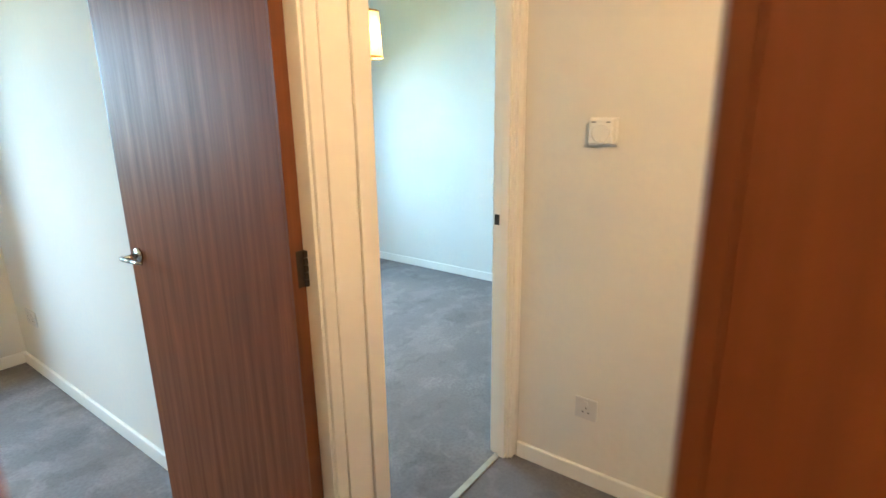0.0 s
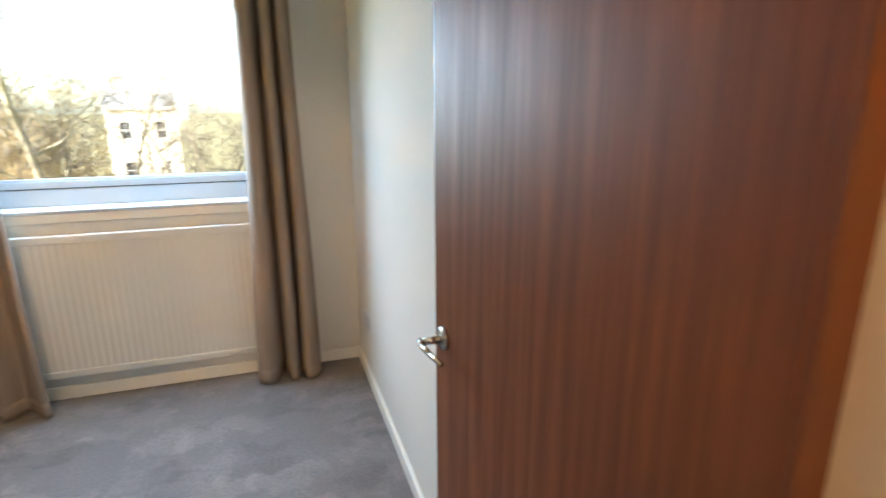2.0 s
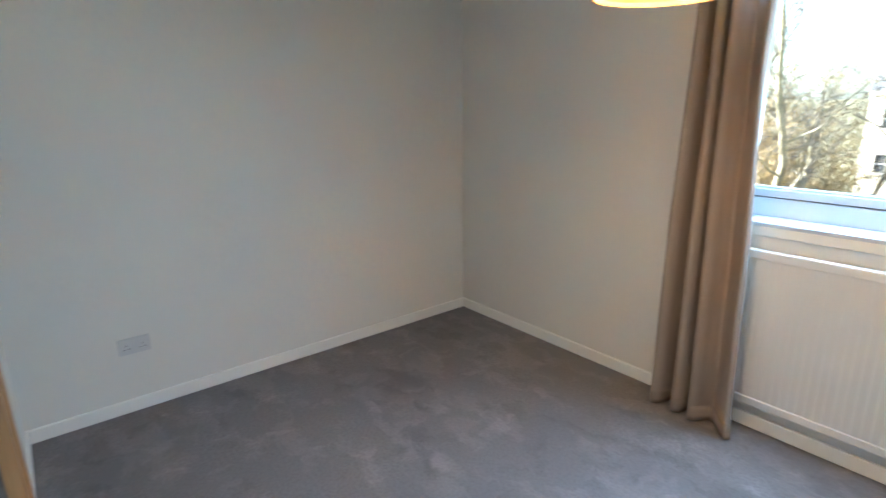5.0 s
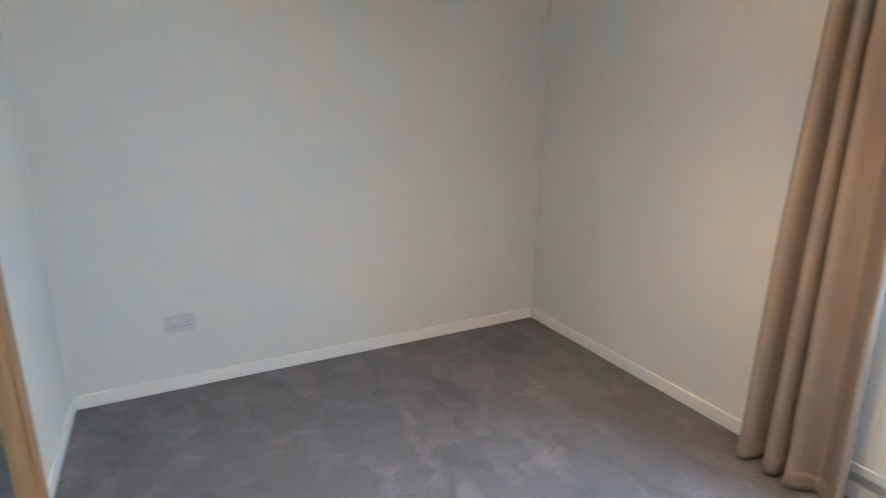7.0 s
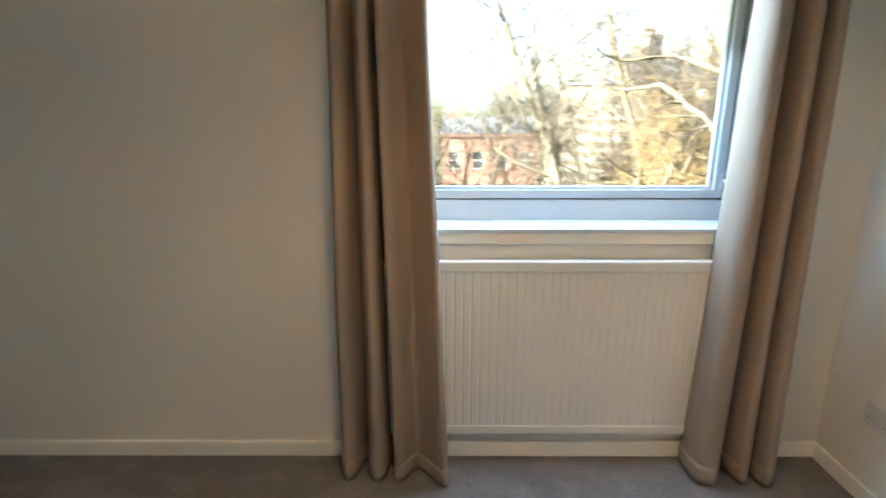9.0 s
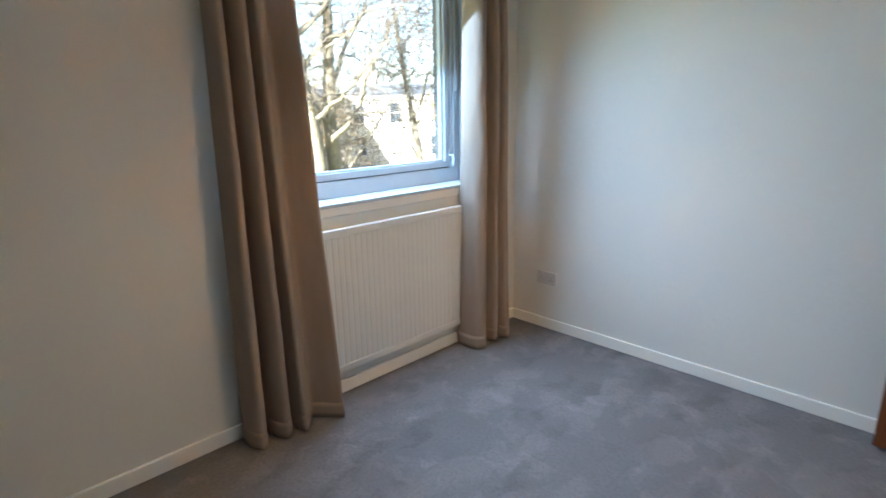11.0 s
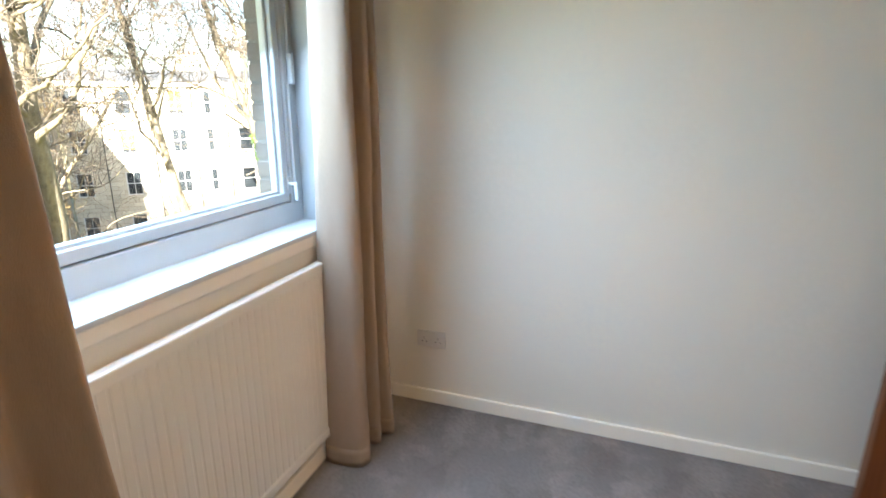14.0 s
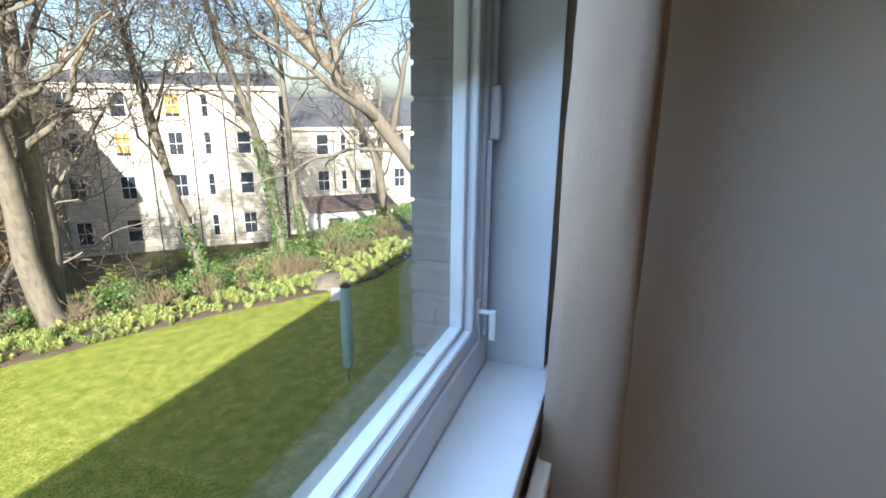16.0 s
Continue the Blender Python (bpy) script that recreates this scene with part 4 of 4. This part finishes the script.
            for d in ((x - ww / 2, x - ww / 2 + f, 0.10, 0.17, z - wh / 2, z + wh / 2), (x + ww / 2 - f, x + ww / 2, 0.10, 0.17, z - wh / 2, z + wh / 2),
                      (x - ww / 2 + f, x + ww / 2 - f, 0.10, 0.17, z - wh / 2, z - wh / 2 + f), (x - ww / 2 + f, x + ww / 2 - f, 0.10, 0.17, z + wh / 2 - f, z + wh / 2),
                      (x - ww / 2 + f, x + ww / 2 - f, 0.10, 0.17, z - 0.035, z + 0.035)):
                box_into(bm, *d)
            if rng.random() < 0.6 and ww > 0.8:
                box_into(bm, x - 0.02, x + 0.02, 0.115, 0.165, z - wh / 2 + f, z + wh / 2 - f)
            win = part("window", bm, M_FRAME_FAR, root, "white painted sash window")
            box_part("pane", (x - ww / 2 + f, x + ww / 2 - f, 0.16, 0.18, z - wh / 2 + f, z + wh / 2 - f), M_FARGLASS, win)
            if n in blinds:
                box_part("blind", (x - ww / 2 + f, x + ww / 2 - f, 0.150, 0.158, z - wh / 2 + 0.3, z + wh / 2 - f), M_BLIND, win, 0, "orange-brown blind drawn down")
            box_part("sill", (x - ww / 2 - 0.1, x + ww / 2 + 0.1, -0.09, 0.06, z - wh / 2 - 0.14, z - wh / 2), wall_mat, win)
    # downpipes
    for px in [(a + b) / 2 for a, b in zip(col_x, col_x[1:])][::1]:
        cyl_part("downpipe", (px, -0.09, -1.0), (px, -0.09, height - 0.3), 0.034, M_DARK, root, n=8)
    return root


R_T = 45.0
mid = at_bearing(48.0, R_T)
along = Vector((math.cos(radians(48.0)), -math.sin(radians(48.0)), 0))
GZ = -9.7
facade("tenement", mid + along * -10.3 + Vector((0, 0, GZ)), 48.0, 15.2, 12.3, 6, (1.7, 4.95, 8.1, 10.9), "four-storey cream sandstone tenement in full sun with slate roof", M_STONE,
       roof=1.15, chimneys=(1.0, 8.6), blinds=(7, 12), col_x=[0.9, 4.1, 7.6, 9.8, 12.4], narrow=(3,))
facade("tenement", mid + along * 5.35 + Vector((0, 0, GZ)) + Vector((math.sin(radians(48)), math.cos(radians(48)), 0)) * 1.5, 48.0, 14.0, 9.15, 4, (4.6, 7.7), "lower cream sandstone house with slate roof and tall chimney", M_STONE,
       roof=2.5, chimneys=(8.0,), col_x=[3.1, 4.9, 6.8, 10.0], narrow=(1,))
facade("tenement_wing", mid + along * -10.5 + Vector((0, 0, GZ)) + Vector((-math.sin(radians(48)), -math.cos(radians(48)), 0)) * 18.0, -42.0, 18.0, 12.2, 5, (1.7, 4.95, 8.1, 10.9), "sandstone wing of the tenement, its shade put into a darker stone colour", M_STONE_SHADE,
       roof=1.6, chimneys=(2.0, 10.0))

# low outhouse in front of the lower house
shed = thing("outhouse", Matrix.Translation(at_bearing(57.0, 36.5, -8.1)) @ Matrix.Rotation(radians(-50), 4, 'Z'), "low whitewashed outhouse with a rusty sloping roof", "outhouse")
box_part("wall", (0, 5.6, 0, 3.0, 0, 2.5), M_FRAME_FAR, shed)
bm = bmesh.new()
v = [bm.verts.new(p) for p in ((-0.3, -0.4, 2.45), (5.9, -0.4, 2.45), (5.9, 3.2, 2.85), (-0.3, 3.2, 2.85), (-0.3, -0.4, 2.55), (5.9, -0.4, 2.55), (5.9, 3.2, 2.95), (-0.3, 3.2, 2.95))]
for f in ((0, 3, 2, 1), (4, 5, 6, 7), (0, 1, 5, 4), (1, 2, 6, 5), (2, 3, 7, 6), (3, 0, 4, 7)):
    bm.faces.new([v[i] for i in f])
part("roof", bm, M_REDROOF, shed, "rust-brown sloping roof")
for u in (1.0, 3.6):
    box_part("opening", (u, u + 0.9, -0.03, 0.0, 0.2, 1.9), M_DARK, shed, 0, "dark opening")

# houses to the north
facade("house", at_bearing(-13.2, 60, -9.0), -10.0, 6.4, 10.9, 2, (4.6, 8.6), "far cream stone house with grey slate roof and chimneys", M_STONE, roof=1.6, chimneys=(1.2, 5.2))
facade("house", at_bearing(-0.5, 52, -9.0), 4.0, 9.6, 7.6, 4, (1.8, 5.0), "far red-brown brick house behind bare trees", M_REDBRICK, roof=1.6, chimneys=(1.2,))
facade("house", at_bearing(13.2, 44, -9.0), 16.0, 5.4, 11.2, 2, (2.0, 5.2, 8.6), "far cream gabled house behind bare trees", M_STONE, roof=1.8, chimneys=(4.5,))


# ---- trees ----
class Tubes:
    def __init__(self):
        self.v, self.f = [], []

    def tube(self, pts, radii, n):
        start = len(self.v)
        for i, (p, r) in enumerate(zip(pts, radii)):
            d = (pts[min(i + 1, len(pts) - 1)] - pts[max(i - 1, 0)]).normalized()
            a = d.orthogonal().normalized()
            b = d.cross(a)
            for k in range(n):
                t = 2 * math.pi * k / n
                self.v.append(p + (a * math.cos(t) + b * math.sin(t)) * r)
        for i in range(len(pts) - 1):
            for k in range(n):
                k2 = (k + 1) % n
                self.f.append((start + i * n + k, start + i * n + k2, start + (i + 1) * n + k2, start + (i + 1) * n + k))

    def made(self, name, mat, parent, label=""):
        me = bpy.data.meshes.new(name)
        me.from_pydata([tuple(p) for p in self.v], [], self.f)
        me.materials.append(mat)
        for p in me.polygons:
            p.use_smooth = True
        ob = new(name, me)
        ob.parent = parent
        if label:
            tagged(ob, label)
        return ob


def bare_tree(base, height, radius, seed, label, lean=(0, 0), forks=1, ivy=0.0, levels=4, up=0.5, first=0.3, wander=0.13, twigs=None):
    """A leafless tree: wandering tapered trunk or trunks, limbs, boughs and fine twigs; ivy: height of the ivy on the trunk."""
    rng = random.Random(seed)
    root = thing("tree", Matrix.Translation(base), label, "tree")
    wood, twig = Tubes(), Tubes()
    ivy_pts = []

    def grow(level, p, d, length, r):
        segs = (9, 9, 7, 5, 3)[level]
        pts, radii = [p.copy()], [r]
        d = d.normalized()
        for i in range(segs):
            wob = (wander, 0.27, 0.34, 0.40, 0.40)[level]
            d = (d + Vector((rng.gauss(0, wob), rng.gauss(0, wob), rng.gauss(0, wob) * 0.7 + (up * 0.12 if level else 0.03)))).normalized()
            pts.append(pts[-1] + d * (length / segs))
            radii.append(max(r * (1 - (0.66 if level == 0 else 0.74) * (i + 1) / segs), 0.0085))
        (wood if level < 2 else twig).tube(pts, radii, (10, 7, 5, 4, 3)[level])
        if level == 0:
            ivy_pts.append((pts, radii))
        if level >= levels:
            return
        count = (12, 8, 6, 4)[level] if level < 4 else 0
        for c in range(count):
            t = first + (1 - first) * (c + rng.random()) / count if level == 0 else 0.22 + 0.78 * (c + rng.random()) / count
            k = min(segs - 1, int(t * segs))
            q = pts[k].lerp(pts[k + 1], t * segs - k)
            along_d = (pts[k + 1] - pts[k]).normalized()
            side = along_d.orthogonal().normalized()
            side.rotate(Matrix.Rotation(rng.random() * 6.283, 3, along_d))
            ang = radians(rng.uniform(30, 72))
            nd = along_d * math.cos(ang) + side * math.sin(ang)
            nd.z += 0.15 if level == 0 else 0.05
            grow(level + 1, q, nd, length * (rng.uniform(0.30, 0.50) if level == 0 else rng.uniform(0.36, 0.60)) * (1.15 - 0.4 * t), radii[k] * rng.uniform(0.30, 0.52))

    for f in range(forks):
        a = rng.random() * 6.283
        off = Vector((math.cos(a), math.sin(a), 0)) * (0.25 * radius if f else 0)
        d = Vector((lean[0] + (rng.uniform(-0.25, 0.25) if f else 0), lean[1] + (rng.uniform(-0.2, 0.2) if f else 0), 1))
        grow(0, off - Vector((0, 0, 0.3)), d, height * (1 if f == 0 else rng.uniform(0.8, 0.95)), radius * (1 if f == 0 else 0.75))
    wood.made("trunk", M_BARK, root, "weathered grey-brown trunk and limbs")
    twig.made("crown", twigs or M_TWIG, root, "bare fine branches")
    if ivy:
        leaves = Tubes()
        for pts, radii in ivy_pts[:1]:
            for i in range(int(900 * ivy / 5)):
                h = rng.random() * ivy / height * (len(pts) - 1)
                k = min(int(h), len(pts) - 2)
                c = pts[k].lerp(pts[k + 1], h - k)
                a = rng.random() * 6.283
                o = Vector((math.cos(a), math.sin(a), rng.uniform(-0.4, 0.3))).normalized()
                leaf_into(leaves, c + o * (radii[k] * rng.uniform(1.0, 1.7)), o, rng.uniform(0.09, 0.17), rng)
        leaves.made("ivy", M_IVY, root, "dark green ivy on the trunk")
    return root


def leaf_into(acc, c, o, size, rng):
    """A small folded four-cornered leaf facing o."""
    a = (o + Vector((rng.gauss(0, 0.5), rng.gauss(0, 0.5), rng.gauss(0, 0.5)))).normalized()
    s = a.orthogonal().normalized()
    s.rotate(Matrix.Rotation(rng.random() * 6.283, 3, a))
    t = a.cross(s)
    n = len(acc.v)
    acc.v += [c - t * size * 0.5, c + s * size * 0.42 + a * size * 0.12, c + t * size * 0.5, c - s * size * 0.42 + a * size * 0.12]
    acc.f += [(n, n + 1, n + 2), (n, n + 2, n + 3)]


def standing(b, r):
    p = at_bearing(b, r)
    p.z = ground_z(p.x, p.y)
    return p


def on_ground(x, y):
    return Vector((x, y, ground_z(x, y)))


bare_tree(on_ground(8.82, 18.78), 15, 0.31, 11, "tall bare tree with a pale upright trunk at the lawn's edge", (0.134, -0.089), 1, 0, 4, 0.4, 0.34, 0.10)
bare_tree(on_ground(8.37, 18.13), 12, 0.37, 12, "bare tree with a thick pale leaning trunk", (-0.16, 0.10), 1, 0, 4, 0.4, 0.3, 0.11)
bare_tree(on_ground(14.36, 18.06), 13, 0.21, 21, "slender leaning bare tree with ivy at its foot", (-0.143, 0.145), 1, 3.4, 4, 0.5, 0.38, 0.05)
bare_tree(on_ground(17.83, 17.02), 15, 0.225, 33, "bare tree with ivy-covered trunk", (-0.062, 0.084), 1, 6.0, 4, 0.5, 0.38, 0.05)
bare_tree(on_ground(19.63, 17.08), 13, 0.175, 35, "bare tree with ivy at its foot", (-0.092, 0.135), 1, 3.0, 4, 0.5, 0.35, 0.06)
bare_tree(on_ground(17.09, 7.46), 16, 0.33, 44, "bare tree leaning over the lawn", (-0.247, 0.609), 1, 0, 4, 0.3, 0.3, 0.085)
bare_tree(on_ground(26.62, 15.81), 10, 0.28, 46, "bare crooked tree beside the outhouse", (-0.071, 0.157), 2, 0, 3, 0.4, 0.3)
north = bare_tree(standing(13.5, 23.0), 14, 0.24, 51, "tall bare forked tree north of the lawn", (0.03, 0.0), 2, 0, 3, 0.7, 0.3, 0.07)
north_b = bare_tree(standing(4.0, 26.0), 13, 0.16, 52, "slim bare tree north of the lawn", (-0.03, 0.0), 1, 0, 3, 0.7, 0.25, 0.06)
north_c = bare_tree(standing(21.5, 21.0), 12, 0.18, 57, "bare many-stemmed tree north of the lawn", (0.02, 0.0), 2, 0, 3, 0.6, 0.2, 0.09)
bush = bare_tree(standing(-17.5, 24.0), 7.6, 0.12, 71, "dense ochre-brown leafless bush north of the lawn", (0.0, 0.0), 3, 0, 3, 0.5, 0.06, 0.12, M_OCHRE)
for i, (b, r) in enumerate(((-20.5, 23.0), (-15.0, 25.5), (-24.0, 26.0), (-18.5, 29.0), (24.0, 20.0), (28.5, 22.0), (-6.5, 33.0), (2.0, 36.0))):
    copy_thing(bush, Matrix.Translation(standing(b, r)) @ Matrix.Rotation(radians(101 * i + 40), 4, 'Z') @ Matrix.Diagonal((1, 1, (1.0, 0.82, 1.05, 0.9, 0.95, 1.1, 0.6, 0.6)[i], 1)))
for i, (b, r, src) in enumerate(((0.3, 29, north_b), (9.3, 27, north_c), (25.5, 24, north_b), (18.5, 30, north), (-6.0, 30, north_c), (-13.0, 27, north_b), (-19.5, 22, north_c),
                                 (-23.5, 26, north), (29.0, 25, north_c), (-30, 25, north_b), (7.0, 34, north_b), (11.5, 33, north_b), (16.0, 25, north_b), (-2.5, 34, north_b), (23.0, 29, north), (27.0, 21, north_c))):
    copy_thing(src, Matrix.Translation(standing(b, r)) @ Matrix.Rotation(radians(67 * i + 20), 4, 'Z') @ Matrix.Diagonal((1, 1, 0.85 + 0.04 * (i % 5), 1)))


# ---- planting ----
def planting(name, mat, n_clumps, xr, off, size, leaf, per, seed, label, kind="leafy"):
    """Clumps along the lawn's edge; kind: leafy (small leaves), strappy (arching blades), twiggy (bare bent stems)."""
    rng = random.Random(seed)
    acc = Tubes()
    for _ in range(n_clumps):
        x = rng.uniform(*xr)
        y = lawn_edge(x) + rng.uniform(*off)
        z = ground_z(x, y)
        s = rng.uniform(*size)
        for _k in range(per):
            a, h = rng.random() * 6.283, rng.random()
            if kind == "strappy":
                out = Vector((math.cos(a), math.sin(a), 0))
                side = Vector((-out.y, out.x, 0)) * leaf * rng.uniform(0.5, 1.0)
                p = Vector((x, y, z + 0.03)) + out * s * 0.15
                reach, lift = s * rng.uniform(0.4, 1.3), s * rng.uniform(0.5, 1.3)
                q = p + out * reach * 0.45 + Vector((0, 0, lift))
                e = p + out * reach + Vector((0, 0, lift * rng.uniform(0.5, 1.05)))
                n = len(acc.v)
                acc.v += [p - side * 0.6, p + side * 0.6, q + side, q - side, e]
                acc.f += [(n, n + 1, n + 2, n + 3), (n + 3, n + 2, n + 4)]
            elif kind == "twiggy":
                p = Vector((x + rng.gauss(0, s * 0.12), y + rng.gauss(0, s * 0.12), z))
                d = Vector((math.cos(a) * 0.6, math.sin(a) * 0.6, 0.6 + h)).normalized()
                pts = [p]
                for _b in range(4):
                    d = (d + Vector((rng.gauss(0, 0.28), rng.gauss(0, 0.28), rng.gauss(0, 0.16)))).normalized()
                    pts.append(pts[-1] + d * s * rng.uniform(0.2, 0.36))
                acc.tube(pts, [0.013, 0.010, 0.008, 0.006, 0.004], 3)
                for q in pts[1:4]:
                    for _t in range(2):
                        v = (d + Vector((rng.gauss(0, 0.7), rng.gauss(0, 0.7), rng.gauss(0, 0.4)))).normalized()
                        acc.tube([q, q + v * s * 0.16, q + (v + Vector((0, 0, 0.3))) * s * 0.30], [0.006, 0.005, 0.003], 3)
            else:
                rr = s * (rng.random() ** 0.5) * (1.0 - 0.5 * h)
                p = Vector((x + rr * math.cos(a), y + rr * math.sin(a), z + s * 0.9 * h))
                leaf_into(acc, p, Vector((math.cos(a), math.sin(a), 0.8)).normalized(), leaf * rng.uniform(0.6, 1.4), rng)
    me = bpy.data.meshes.new(name)
    me.from_pydata([tuple(p) for p in acc.v], [], acc.f)
    me.materials.append(mat)
    return tagged(new(name, me), label, "shrubs", "", "stuff")


# soil of the flower bed, its front edge gently curved
bm = bmesh.new()
rows_v = []
for i in range(121):
    x = -16 + 0.3 * i
    front = lawn_edge(x) - 0.08 + 0.16 * math.sin(x * 0.9) + 0.07 * noise.noise((x * 1.7, 0.0, 3.0))
    rows_v.append([bm.verts.new((x, yy, ground_z(x, yy) + dz)) for yy, dz in ((front, -0.02), (front + 0.06, 0.035), (front + 0.9, 0.07), (front + 1.8, 0.07), (front + 2.9, 0.03))])
for va, vb in zip(rows_v, rows_v[1:]):
    for k in range(4):
        bm.faces.new((va[k], vb[k], vb[k + 1], va[k + 1]))
tagged(part("flower_bed", bm, M_BED, None, "", True), "bare brown soil of the flower bed along the lawn", "flower bed", "", "structure")
planting("strappy_plants", M_BLADE, 1150, (-14, 20), (-0.05, 2.5), (0.09, 0.21), 0.011, 50, 1, "yellow-green strap-leaved clumps in the flower bed along the lawn", "strappy")
planting("border_plants", M_LEAF, 190, (-14, 20), (0.05, 2.3), (0.14, 0.30), 0.055, 130, 5, "pale yellow-green low plants in the flower bed along the lawn")
planting("green_shrubs", M_IVY, 240, (3, 27), (3.0, 20.0), (0.5, 1.3), 0.11, 230, 2, "green leafy shrubs on the bank")
planting("bright_shrubs", M_LEAF, 170, (3, 30), (2.8, 22.0), (0.4, 1.2), 0.11, 190, 3, "bright green leafy shrubs on the bank")
planting("brown_scrub", M_SCRUB, 420, (-20, 24), (2.2, 11.0), (0.45, 1.0), 0.0, 18, 4, "brown leafless scrub on the bank", "twiggy")

# old stump and a pale slab at the lawn's edge
spot = on_ground(13.4, 12.1)
stump = thing("tree_stump", Matrix.Translation(spot), "weathered brown tree stump beside the flower bed", "tree stump")
bm = bmesh.new()
bmesh.ops.create_cone(bm, cap_ends=True, segments=22, radius1=0.60, radius2=0.28, depth=0.42, matrix=Matrix.Translation((0, 0, 0.14)))
bmesh.ops.subdivide_edges(bm, edges=[e for e in bm.edges if abs(e.verts[0].co.z - e.verts[1].co.z) > 0.2], cuts=3)
for v in bm.verts:
    k = 1 + 0.22 * noise.noise(v.co * 3.1) + 0.08 * noise.noise(v.co * 9.0)
    v.co = Vector((v.co.x * k * 1.5, v.co.y * k, v.co.z + (0.10 * noise.noise(v.co * 4.0) if v.co.z > 0.2 else 0.0)))
part("wood", bm, M_BARK, stump, "", True)
spot = on_ground(12.6, 11.2)
slab = thing("stone_slab", Matrix.Translation(spot) @ Matrix.Rotation(0.5, 4, 'Z'), "pale flat stone slab lying on the lawn", "stone slab")
bm = bmesh.new()
box_into(bm, -0.55, 0.55, -0.30, 0.30, -0.03, 0.06, 0.02)
for v in bm.verts:
    v.co += Vector((0.05 * noise.noise(v.co * 5.0), 0.05 * noise.noise(v.co * 6.0 + Vector((3, 0, 0))), 0.0))
part("stone", bm, M_FRAME_FAR, slab)

# covered rotary dryer on the lawn
dryer = thing("rotary_dryer", Matrix.Translation((7.88, 8.29, -4.4)), "folded rotary clothes dryer in a blue-green cover on the lawn", "clothes dryer")
cyl_part("pole", (0, 0, -0.1), (0, 0, 0.5), 0.028, M_CHROME, dryer, n=12)
bm = bmesh.new()
rings = []
for k, (zz, rr) in enumerate(((0.32, 0.100), (0.40, 0.118), (0.75, 0.124), (1.1, 0.130), (1.45, 0.128), (1.8, 0.120), (2.08, 0.108), (2.18, 0.092), (2.21, 0.03))):
    rings.append([bm.verts.new((rr * (1 + 0.07 * math.sin(5 * a + k * 0.6)) * math.cos(a), rr * (1 + 0.07 * math.sin(5 * a + k * 0.6)) * math.sin(a), zz))
                  for a in [2 * math.pi * i / 20 for i in range(20)]])
for lo_r, hi_r in zip(rings, rings[1:]):
    for i in range(20):
        bm.faces.new((lo_r[i], lo_r[(i + 1) % 20], hi_r[(i + 1) % 20], hi_r[i]))
bm.faces.new(list(reversed(rings[0])))
bm.faces.new(rings[-1])
part("cover", bm, M_POLE, dryer, "faded blue-green cloth cover", True)
cyl_part("cap", (0, 0, 2.20), (0, 0, 2.27), 0.12, M_DARK, dryer, 0.07, 12)
